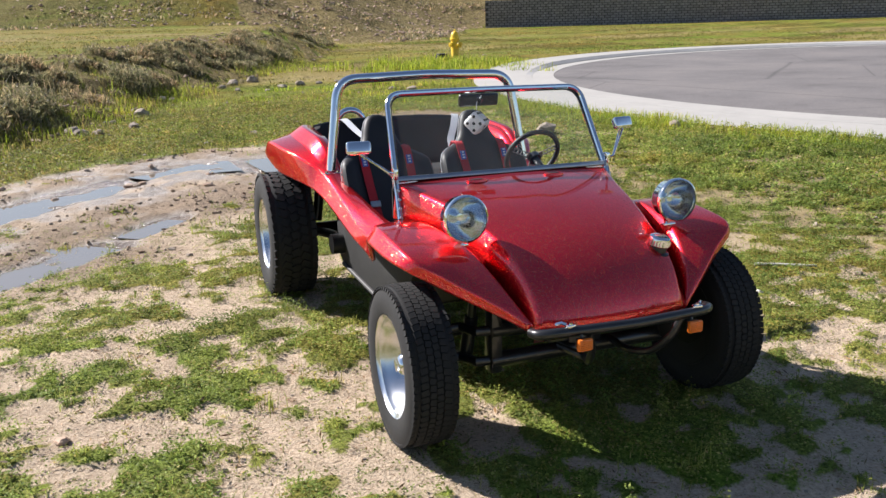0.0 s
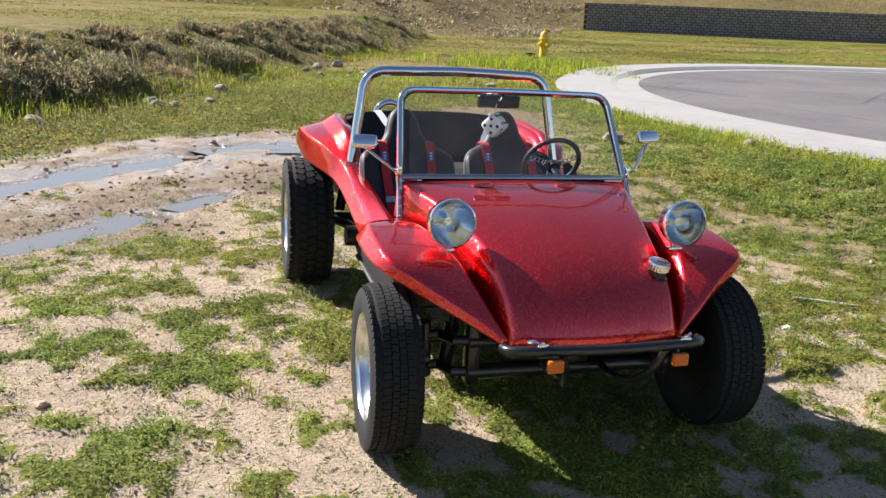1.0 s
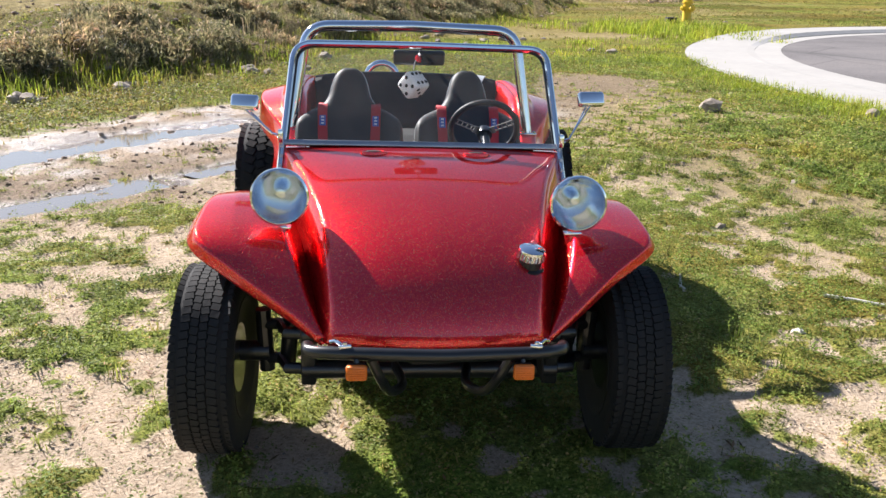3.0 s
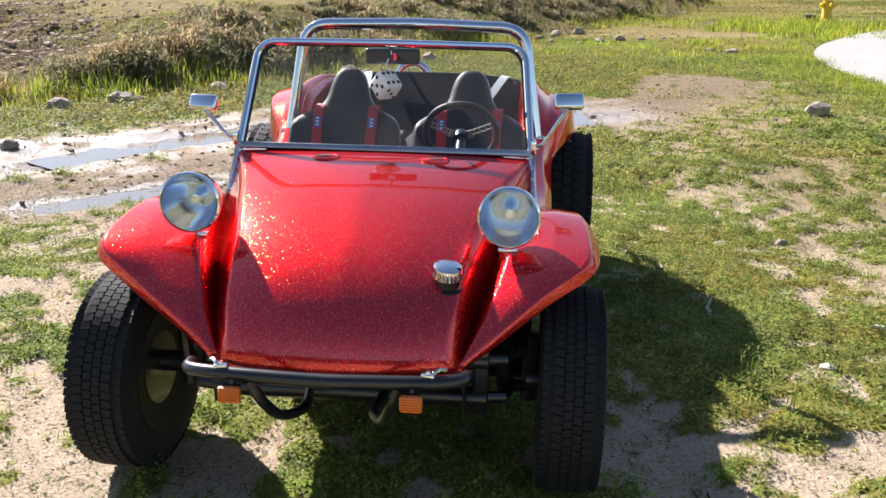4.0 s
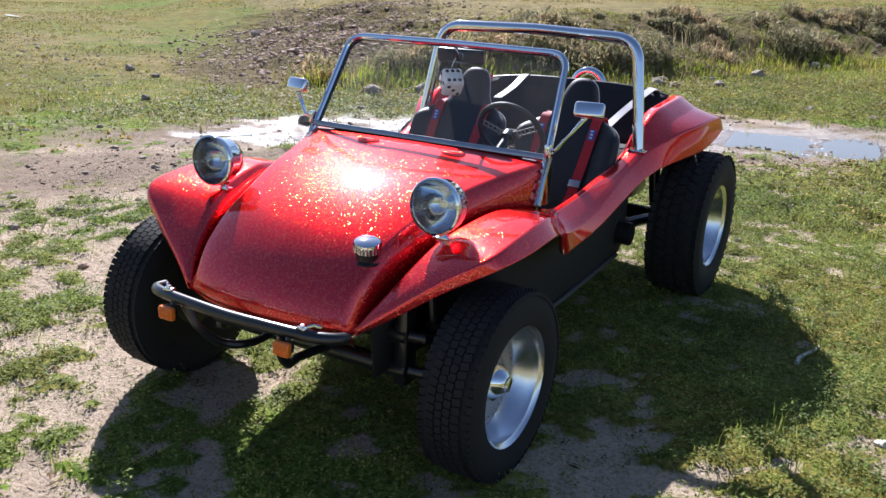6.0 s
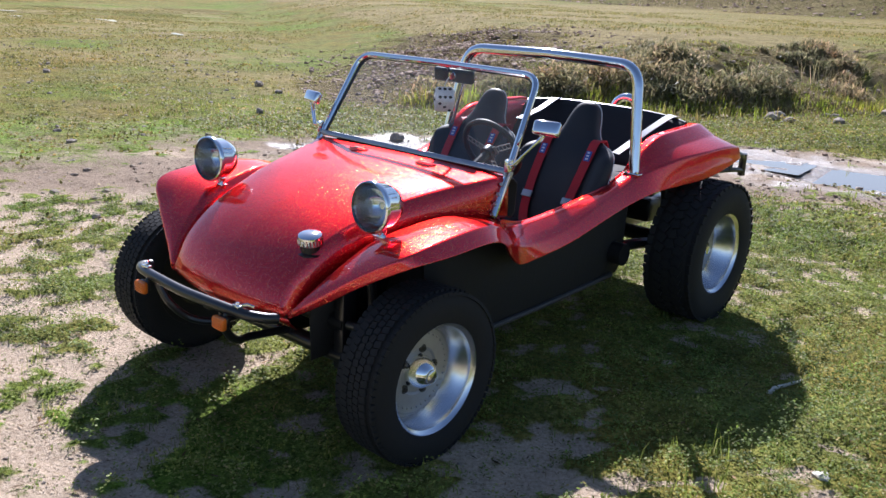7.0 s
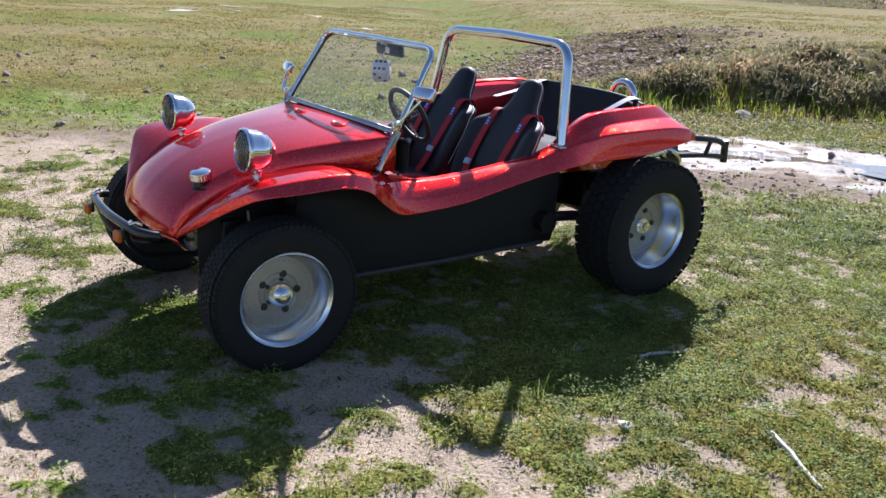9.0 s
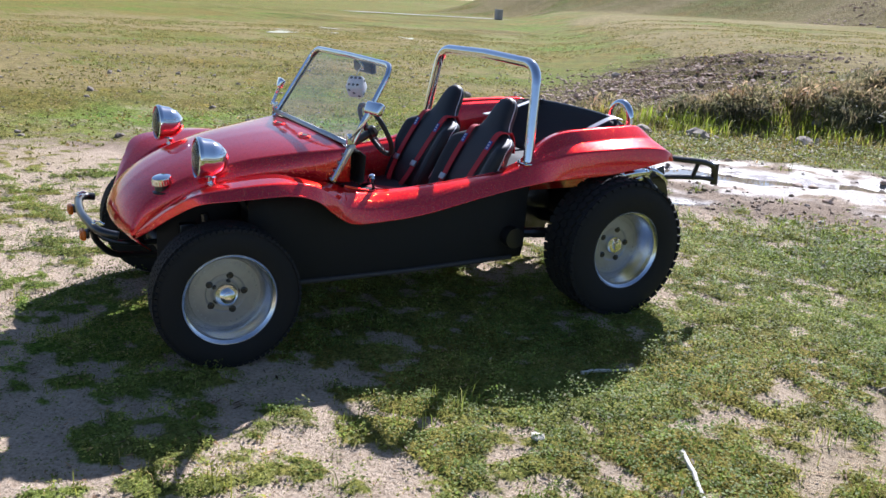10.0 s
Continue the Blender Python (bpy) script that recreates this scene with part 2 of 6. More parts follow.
RED = flake_paint()
CHROME = simple("chrome", (0.78, 0.79, 0.80), 0.07, 1.0, 0.06, 20)
ALLOY = simple("polished aluminium", (0.74, 0.74, 0.75), 0.24, 1.0, 0.10, 25)
WORN = simple("worn grey paint", (0.20, 0.19, 0.18), 0.7, 0.0, 0.3, 25)
SILL = simple("scuffed dark steel", (0.05, 0.048, 0.047), 0.6, 0.0, 0.35, 25)
STEEL = simple("dull steel", (0.42, 0.42, 0.43), 0.38, 1.0, 0.2, 25)
RUBBER = simple("tyre rubber", (0.0095, 0.009, 0.009), 0.85, 0.0, 0.35, 40, 0.002)
BLACK = simple("black paint", (0.012, 0.012, 0.013), 0.32, 0.0, 0.3, 25, 0.0, 0.3)
MATT = simple("black textured panel", (0.009, 0.0085, 0.0085), 0.75, 0.0, 0.4, 60, 0.002)
VINYL = simple("black vinyl", (0.009, 0.009, 0.011), 0.55, 0.0, 0.25, 90, 0.001)
CLOTH = simple("black cover cloth", (0.010, 0.010, 0.011), 0.85, 0.0, 0.3, 120, 0.001)
BELT = simple("red webbing", (0.42, 0.012, 0.02), 0.7, 0.0, 0.15, 200, 0.0008)
SILVER = simple("silver webbing", (0.55, 0.56, 0.58), 0.55, 0.0, 0.1, 200, 0.0008)
PATCH = simple("blue woven label", (0.04, 0.10, 0.38), 0.6, 0.0, 0.1, 100)
PALE = simple("pale print", (0.7, 0.7, 0.72), 0.6, 0.0, 0.05, 100)
AMBER = simple("amber plastic", (0.75, 0.17, 0.015), 0.25, 0.0, 0.12, 160, 0.003)
PLUSH = simple("white plush", (0.78, 0.78, 0.80), 0.95, 0.0, 0.1, 220, 0.006)
INK = simple("black felt", (0.01, 0.01, 0.012), 0.9, 0.0, 0.2, 100)
GLASS = glass_pane()
LENS = lens_glass()
GROUND = ground_material()
WATER = water_material()
ROCK = stone_material("field stone", (0.13, 0.105, 0.085), (0.36, 0.31, 0.25))
CHALK = stone_material("whitish stone", (0.48, 0.45, 0.40), (0.74, 0.71, 0.65))
RUBBLE = stone_material("red-brown rubble", (0.19, 0.125, 0.088), (0.54, 0.405, 0.305), 5)
CLOD = stone_material("mud clods", (0.10, 0.07, 0.048), (0.30, 0.225, 0.16))
BLOCK = stone_material("grey wall block", (0.13, 0.12, 0.125), (0.30, 0.28, 0.285), 3)
JOINT = stone_material("dark wall joints", (0.035, 0.033, 0.033), (0.07, 0.066, 0.066), 3)
CONCRETE = simple("pale concrete", (0.355, 0.335, 0.305), 0.9, 0.0, 0.12, 6, 0.002)
KERB = simple("kerb concrete", (0.33, 0.32, 0.305), 0.9, 0.0, 0.15, 6, 0.002)


def asphalt():
    """Worn asphalt with pale traffic marks, dark stains and a few cracks."""
    m, nt, p = material("worn grey asphalt")
    grain = ramp(nt, noise_tex(nt, 40, 6, 0.8), [(0.3, (0.085, 0.078, 0.075)), (0.7, (0.205, 0.188, 0.180))])
    stain = ramp(nt, noise_tex(nt, 0.35, 6, 0.65), [(0.34, (0.72, 0.70, 0.69)), (0.5, (1.0, 0.98, 0.97)), (0.66, (1.2, 1.16, 1.12))])
    crack = node(nt, "ShaderNodeTexVoronoi", feature="DISTANCE_TO_EDGE", Scale=0.22)
    warp = node(nt, "ShaderNodeMix", blend_type="ADD")
    warp.inputs[0].default_value = 1.0
    nt.links.new(coords(nt), warp.inputs[6])
    n = node(nt, "ShaderNodeTexNoise", Scale=0.6, Detail=5.0)
    nt.links.new(n.outputs["Color"], warp.inputs[7])
    nt.links.new(warp.outputs[2], crack.inputs["Vector"])
    line = ramp(nt, crack.outputs["Distance"], [(0.0, (0.6, 0.6, 0.6)), (0.008, (1, 1, 1))])
    nt.links.new(mix(nt, 1.0, mix(nt, 1.0, grain, stain, "MULTIPLY"), line, "MULTIPLY"), p.inputs["Base Color"])
    p.inputs["Roughness"].default_value = 0.92
    bump(nt, noise_tex(nt, 60, 4), 0.6, 0.004, p)
    return m


ASPHALT = asphalt()
YELLOW = simple("yellow paint", (0.78, 0.50, 0.02), 0.45, 0.0, 0.12, 20)
WOOD = simple("bleached stick", (0.62, 0.58, 0.50), 0.8, 0.0, 0.2, 60, 0.002)
WEED = leaf_material("low weeds", (0.12, 0.18, 0.042), (0.33, 0.435, 0.112), (0.48, 0.41, 0.20), 0.16)
STRAW = leaf_material("dry litter", (0.06, 0.042, 0.025), (0.33, 0.25, 0.15), (0.62, 0.53, 0.38), 0.25)
DRAB = leaf_material("olive and dry grass", (0.09, 0.10, 0.028), (0.28, 0.28, 0.085), (0.42, 0.34, 0.16), 0.3)
BLADE = leaf_material("grass blades", (0.12, 0.165, 0.03), (0.30, 0.38, 0.085), (0.46, 0.41, 0.20), 0.1)
LUSH = leaf_material("bright grass", (0.17, 0.24, 0.022), (0.42, 0.53, 0.07), (0.50, 0.46, 0.17), 0.15)
SHRUB = leaf_material("grey-green scrub", (0.09, 0.10, 0.055), (0.32, 0.31, 0.18), (0.55, 0.46, 0.32), 0.35)
DISC = simple("brushed grey alloy", (0.36, 0.36, 0.36), 0.42, 0.55, 0.12, 30)
MIRROR = simple("bright reflector", (0.76, 0.80, 0.86), 0.13, 1.0, 0.03, 20)


# ---- building blocks ----
def finish(mesh, mat, sharp=35.0):
    for m in mat if isinstance(mat, (list, tuple)) else (mat,):
        mesh.materials.append(m)
    mesh.polygons.foreach_set("use_smooth", [True] * len(mesh.polygons))
    mesh.set_sharp_from_angle(angle=radians(sharp))
    return mesh


def part(name, bm, mat, parent=None, label="", sharp=35.0):
    """Links a bmesh as one mesh object, under a thing or a part."""
    bmesh.ops.recalc_face_normals(bm, faces=bm.faces)
    mesh = bpy.data.meshes.new(name)
    bm.to_mesh(mesh)
    bm.free()
    ob = new(name, finish(mesh, mat, sharp))
    ob.parent = parent
    return tagged(ob, label)


def bulk(name, verts, faces, mat, sharp=180.0):
    """A large mesh straight from arrays of places and faces of equal size."""
    mesh = bpy.data.meshes.new(name)
    verts, faces = np.asarray(verts, np.float32), np.asarray(faces, np.int32)
    n, k = faces.shape
    mesh.vertices.add(len(verts))
    mesh.vertices.foreach_set("co", verts.ravel())
    mesh.loops.add(n * k)
    mesh.loops.foreach_set("vertex_index", faces.ravel())
    mesh.polygons.add(n)
    mesh.polygons.foreach_set("loop_start", np.arange(0, n * k, k, dtype=np.int32))
    mesh.polygons.foreach_set("loop_total", np.full(n, k, np.int32))
    mesh.update(calc_edges=True)
    mesh.validate()
    for m in mat if isinstance(mat, (list, tuple)) else (mat,):
        mesh.materials.append(m)
    mesh.polygons.foreach_set("use_smooth", [sharp > 0] * n)
    if 0 < sharp < 180:
        mesh.set_sharp_from_angle(angle=radians(sharp))
    return new(name, mesh)


def thing(name, label, category, group="", kind="", at=None):
    root = tagged(new(name), label, category, group, kind)
    root.empty_display_size = 0.1
    if at is not None:
        root.matrix_basis = at
    return root


def catmull(pts, n):
    """n points evenly in parameter along a smooth curve through pts."""
    p = np.array(pts, float)
    ends = np.vstack([2 * p[0] - p[1], p, 2 * p[-1] - p[-2]])
    out = []
    for u in np.linspace(0, len(p) - 1, n):
        i = min(int(u), len(p) - 2)
        t = u - i
        a, b, c, d = ends[i:i + 4]
        out.append(0.5 * (2 * b + (c - a) * t + (2 * a - 5 * b + 4 * c - d) * t * t + (3 * b - a - 3 * c + d) * t ** 3))
    return np.array(out)


def fillet(pts, r, n=4):
    """A polyline with its inner corners rounded."""
    p = [np.array(q, float) for q in pts]
    out = [p[0]]
    for i in range(1, len(p) - 1):
        a, b, c = p[i - 1], p[i], p[i + 1]
        la, lc = np.linalg.norm(a - b), np.linalg.norm(c - b)
        k = min(r, la * 0.45, lc * 0.45)
        s, e = b + (a - b) / la * k, b + (c - b) / lc * k
        for t in np.linspace(0, 1, n):
            out.append((1 - t) ** 2 * s + 2 * t * (1 - t) * b + t * t * e)
    out.append(p[-1])
    return np.array(out)


def sheet(bm, rows, closed=False):
    """A grid of quads over rows of points."""
    vs = [[bm.verts.new(p) for p in row] for row in rows]
    for a, b in zip(vs, vs[1:]):
        k = len(a)
        for j in range(k if closed else k - 1):
            bm.faces.new((a[j], a[(j + 1) % k], b[(j + 1) % k], b[j]))
    return vs


def tube(bm, pts, r, n=12, caps=True, closed=False):
    """A round bar along pts; r is one radius or one for each point."""
    p = [Vector(q) for q in pts]
    rs = r if isinstance(r, (list, tuple, np.ndarray)) else [r] * len(p)
    rings, prev = [], None
    for i, q in enumerate(p):
        nxt = p[(i + 1) % len(p)] if closed or i + 1 < len(p) else None
        last = p[i - 1] if closed or i else None
        d = ((nxt - q).normalized() if nxt else Vector()) + ((q - last).normalized() if last else Vector())
        d.normalize()
        if prev is None:
            u = d.orthogonal().normalized()
        else:
            u = (prev - d * prev.dot(d)).normalized()
        prev, w = u, d.cross(u)
        rings.append([bm.verts.new(q + (u * math.cos(a) + w * math.sin(a)) * rs[i]) for a in np.linspace(0, 2 * math.pi, n, endpoint=False)])
    pairs = list(zip(rings, rings[1:])) + ([(rings[-1], rings[0])] if closed else [])
    for a, b in pairs:
        for j in range(n):
            bm.faces.new((a[j], a[(j + 1) % n], b[(j + 1) % n], b[j]))
    if caps and not closed:
        bm.faces.new(rings[0][::-1])
        bm.faces.new(rings[-1])


def turned(bm, profile, n=48, m=None, closed=False):
    """A solid of revolution about z from (radius, height) pairs, moved by m."""
    m = m or Matrix()
    rings = []
    for r, h in profile:
        if r < 1e-6:
            rings.append([bm.verts.new(m @ Vector((0, 0, h)))])
        else:
            rings.append([bm.verts.new(m @ Vector((r * math.cos(a), r * math.sin(a), h))) for a in np.linspace(0, 2 * math.pi, n, endpoint=False)])
    pairs = list(zip(rings, rings[1:])) + ([(rings[-1], rings[0])] if closed else [])
    for a, b in pairs:
        for j in range(n):
            k = (j + 1) % n
            if len(a) == 1 and len(b) > 1:
                bm.faces.new((a[0], b[j], b[k]))
            elif len(b) == 1 and len(a) > 1:
                bm.faces.new((a[j], a[k], b[0]))
            elif len(a) > 1:
                bm.faces.new((a[j], a[k], b[k], b[j]))


def block(bm, size, m=None, bevel=0.0, segments=2):
    """A box of that size about its middle, edges rounded, moved by m."""
    made = bmesh.ops.create_cube(bm, size=1.0)
    vs = made["verts"]
    bmesh.ops.scale(bm, vec=size, verts=vs)
    if bevel:
        es = list({e for v in vs for e in v.link_edges})
        got = bmesh.ops.bevel(bm, geom=es, offset=bevel, segments=segments, affect="EDGES", profile=0.5)
        vs = list({v for f in got["faces"] for v in f.verts} | {v for v in vs if v.is_valid})
    bmesh.ops.transform(bm, matrix=m or Matrix(), verts=vs)


def ribbon(bm, pts, width, thick, up):
    """A flat strap along pts; up: the way its face looks."""
    p, up, rows = [Vector(q) for q in pts], Vector(up).normalized(), []
    for i, q in enumerate(p):
        d = (p[min(i + 1, len(p) - 1)] - p[max(i - 1, 0)]).normalized()
        s = d.cross(up).normalized() * width / 2
        w = s.cross(d).normalized() * thick / 2
        rows.append([q - s - w, q + s - w, q + s + w, q - s + w])
    vs = sheet(bm, rows, closed=True)
    bm.faces.new(vs[0][::-1])
    bm.faces.new(vs[-1])


def thicken(ob, t, offset=-1.0):
    s = ob.modifiers.new("thickness", "SOLIDIFY")
    s.thickness, s.offset, s.use_even_offset = t, offset, False
    return ob


# ---- lie of the land ----
def hashed(ix, iy, seed):
    h = (ix * 374761393 + iy * 668265263 + seed * 1442695041) & 0xFFFFFFFF
    h = ((h ^ (h >> 13)) * 1274126177) & 0xFFFFFFFF
    return ((h ^ (h >> 16)) & 0xFFFF) / 65535.0


def value_noise(x, y, size, seed=0):
    x, y = np.asarray(x) / size, np.asarray(y) / size
    ix, iy = np.floor(x).astype(np.int64), np.floor(y).astype(np.int64)
    fx, fy = x - ix, y - iy
    fx, fy = fx * fx * (3 - 2 * fx), fy * fy * (3 - 2 * fy)
    a, b = hashed(ix, iy, seed), hashed(ix + 1, iy, seed)
    c, d = hashed(ix, iy + 1, seed), hashed(ix + 1, iy + 1, seed)
    return (a * (1 - fx) + b * fx) * (1 - fy) + (c * (1 - fx) + d * fx) * fy


def fbm(x, y, size, seed=0, octaves=4):
    total, amp, norm = 0.0, 1.0, 0.0
    for o in range(octaves):
        total = total + amp * value_noise(x, y, size / 2 ** o, seed + 17 * o)
        norm += amp
        amp *= 0.55
    return total / norm


def smooth(a, b, v):
    t = np.clip((v - a) / (b - a), 0, 1)
    return t * t * (3 - 2 * t)


def away(x, y, line):
    """Distance to a polyline."""
    best = np.full(np.shape(x), 1e9)
    for (ax, ay), (bx, by) in zip(line, line[1:]):
        dx, dy = bx - ax, by - ay
        t = np.clip(((x - ax) * dx + (y - ay) * dy) / (dx * dx + dy * dy), 0, 1)
        best = np.minimum(best, np.hypot(x - ax - t * dx, y - ay - t * dy))
    return best


def inside(x, y, loop):
    hit = np.zeros(np.shape(x), bool)
    for (ax, ay), (bx, by) in zip(loop, loop[1:] + loop[:1]):
        cross = (ay > y) != (by > y)
        hit ^= cross & (x < (bx - ax) * (y - ay) / (by - ay + 1e-12) + ax)
    return hit


# foot of the earth bank: its flank towards the car, and its flank towards the field
BANK_NEAR = [(-6.4, 6.3), (-4.9, 7.4), (-3.9, 8.3), (-2.6, 10.1), (-1.4, 12.5), (-0.6, 15.0), (1.3, 18.9), (3.5, 24.0), (6.0, 29.5), (11.0, 42.0), (13.0, 75.0)]
BANK_FAR = [(-6.4, 6.3), (-8.6, 7.3), (-10.4, 9.2), (-14.6, 12.6), (-30.9, 23.2), (-48.0, 34.5), (-140.0, 92.0)]
BANK_LOOP = BANK_FAR[::-1] + BANK_NEAR[1:] + [(0.0, 200.0), (-140.0, 200.0)]
HILL_FOOT = [(-160.0, 84.0), (-40.0, 62.0), (4.0, 54.0), (16.0, 47.0), (22.0, 54.0), (28.0, 65.0), (30.0, 66.5), (95.0, 31.0), (130.0, 12.0)]
HILL_LOOP = HILL_FOOT + [(300.0, 300.0), (-160.0, 300.0)]
WALL_A, WALL_B = Vector((29.6, 65.2, 0)), Vector((95.0, 29.6, 0))
ROAD_C, ROAD_R, ROAD_OUT = (20.0, 10.8), 12.3, 14.3
# puddles: the middle line of each, its half width and water level
PUDDLES = [
    ([(-2.75, 2.95), (-2.45, 3.15), (-2.1, 3.55), (-1.8, 3.85)], 0.22),
    ([(-1.62, 4.15), (-1.4, 4.4), (-1.2, 4.65)], 0.16),
    ([(-3.5, 4.4), (-3.0, 5.1), (-2.5, 5.75), (-2.0, 6.2), (-1.6, 6.6)], 0.34),
    ([(-1.4, 6.9), (-0.9, 7.25), (-0.3, 7.3)], 0.20),
    ([(-0.1, 7.1), (0.4, 7.15), (0.9, 7.2), (1.35, 7.25)], 0.60),
    ([(-4.5, 3.7), (-4.3, 3.9), (-4.1, 4.1)], 0.16),
]
FAR_PUDDLES = [([(-35.0, 11.6), (-36.5, 12.6), (-38.0, 13.2)], 0.5), ([(-38.6, 14.2), (-40.6, 13.6)], 0.3), ([(-43.0, 18.2), (-45.5, 18.0)], 0.35), ([(-32.5, 17.6), (-34.2, 18.2), (-35.6, 18.2)], 0.22), ([(-22.8, 14.5), (-24.2, 15.1)], 0.16), ([(-36.8, 15.4), (-38.2, 16.0)], 0.25)]
HEAP = [(-6.9, 8.8), (-9.2, 12.0), (-12.4, 16.6)]
TYRES = [(0.68, -0.02), (-0.71, -0.02), (0.78, 2.055), (-0.77, 2.055)]


def puddle_depth(x, y):
    d = np.zeros(np.shape(x))
    for line, half in PUDDLES:
        near = away(x, y, line) / half
        d = np.maximum(d, 1 - smooth(0.35, 1.55, near + 0.9 * (fbm(x, y, 0.5, 61, 3) - 0.5)))
    return d


def land(x, y):
    """The height of the ground."""
    x, y = np.asarray(x, float), np.asarray(y, float)
    r = np.hypot(x, y - 1.0)
    base = -0.0175 * x * (1 - smooth(1.3, 4.0, r)) - 0.026 * (1 - smooth(0.0, 1.7, y)) * (1 - smooth(2.2, 4.5, r))
    z = base + 0.05 * (fbm(x, y, 2.5, 3, 3) - 0.5) + 0.03 * (fbm(x, y, 0.45, 9, 3) - 0.5) * (1 - 0.6 * smooth(8, 20, r))
    flat = np.ones(np.shape(x))
    for tx, ty in TYRES:
        flat = np.minimum(flat, smooth(0.10, 0.5, np.hypot(x - tx, (y - ty) * 0.8)))
    z = base + (z - base) * (0.15 + 0.85 * flat)
    z = z - 0.055 * puddle_depth(x, y)
    ruts = 1 - smooth(0.3, 1.3, np.minimum(away(x, y, [(-6.5, -0.5), (-3.3, 2.6), (-1.2, 5.2), (0.6, 6.4)]), away(x, y, [(-7, 1.0), (-3.6, 4.6), (-1.0, 7.4), (1.4, 7.9)])))
    z = z + ruts * 0.085 * (fbm(x, y, 0.36, 81, 5) - 0.5)
    rough = fbm(x, y, 1.6, 21, 4) - 0.5
    dn, df = away(x, y, BANK_NEAR), away(x, y, BANK_FAR)
    on = inside(x, y, BANK_LOOP)
    up = np.minimum(smooth(0, 3.0, dn + 1.2 * rough), smooth(0, 8.5, df + 2.0 * rough))
    top = 0.86 + 0.008 * np.clip(y - 14, 0, 60) + 0.004 * np.clip(-x, 0, 60)
    z = z + np.where(on, up * (top + 0.4 * rough * (1 - smooth(3, 7, np.minimum(dn, df)))), 0)
    z = z + np.where(on, smooth(0, 2.0, np.minimum(dn, df)) * (0.12 + 0.4 * (fbm(x, y, 0.9, 37, 3) - 0.5)) * np.exp(-(away(x, y, HEAP) / 1.7) ** 2), 0)
    hd = away(x, y, HILL_FOOT)
    hill = np.where(inside(x, y, HILL_LOOP), smooth(0, 16, hd + 3 * (fbm(x, y, 6, 33, 4) - 0.5)) * 4.2 + 1.1 * (fbm(x, y, 5.0, 35, 3) - 0.5) * smooth(0, 6, hd), 0)
    z = z + hill
    road = np.hypot(x - ROAD_C[0], y - ROAD_C[1])
    z = np.where(road < ROAD_OUT + 0.8, z * smooth(ROAD_OUT - 0.1, ROAD_OUT + 0.8, road) - 0.06 * (1 - smooth(ROAD_OUT - 0.35, ROAD_OUT - 0.1, road)), z)
    far = np.hypot(x, y)
    return z + 0.35 * smooth(45, 80, far) + 6.0 * smooth(150, 420, far) * fbm(x, y, 90, 41, 3)


# weed patches and bare spots by the buggy: place, half width across and along
WEEDY = [(-2.15, 1.06, 0.16, 0.10), (-1.94, 1.03, 0.19, 0.15), (-1.65, 0.89, 0.12, 0.18), (-1.36, 0.76, 0.16, 0.15), (-1.49, 1.18, 0.16, 0.15), (-0.67, 1.73, 0.27, 0.41),
         (-0.80, 0.85, 0.17, 0.26), (-1.15, 1.45, 0.19, 0.16), (-2.02, 1.69, 0.20, 0.22), (-0.99, 0.08, 0.11, 0.10), (-1.11, 0.36, 0.15, 0.08), (-1.40, 0.14, 0.06, 0.08),
         (-1.29, 0.06, 0.05, 0.08), (-1.59, 0.0, 0.25, 0.08), (-2.07, 0.17, 0.17, 0.10), (-0.78, 0.32, 0.08, 0.17), (-1.70, 2.73, 0.23, 0.24), (-1.30, 2.21, 0.25, 0.21),
         (1.55, -0.18, 0.16, 0.16), (1.63, -0.37, 0.12, 0.10), (1.83, 0.56, 0.16, 0.18), (1.66, 1.12, 0.40, 0.35), (2.14, 1.29, 0.40, 0.40), (1.13, 0.95, 0.60, 0.55), (0.55, 0.60, 0.50, 0.40)]
BARE = [(-1.11, 0.85, 0.16, 0.17), (-0.83, 0.47, 0.15, 0.12), (-1.78, 0.53, 0.29, 0.16), (-1.34, 0.27, 0.12, 0.08), (-1.68, 1.14, 0.10, 0.08), (-1.11, 1.89, 0.20, 0.17), (-0.87, -0.29, 0.17, 0.10),
        (1.53, 0.08, 0.12, 0.17), (1.82, 0.25, 0.09, 0.15), (1.85, 0.08, 0.08, 0.07), (1.55, 0.54, 0.09, 0.07), (1.52, 2.62, 0.14, 0.12), (1.88, 1.39, 0.06, 0.05), (0.75, -0.81, 0.25, 0.33),
        (1.22, -0.84, 0.2, 0.2), (1.0, 3.5, 0.25, 0.15), (1.00, 0.12, 0.16, 0.16), (1.75, 0.44, 0.08, 0.08)]


def spots(x, y, places):
    total = np.zeros(np.shape(x))
    for px, py, rx, ry in places:
        total = np.maximum(total, np.exp(-0.8 * (((x - px) / rx) ** 2 + ((y - py) / ry) ** 2)))
    return total


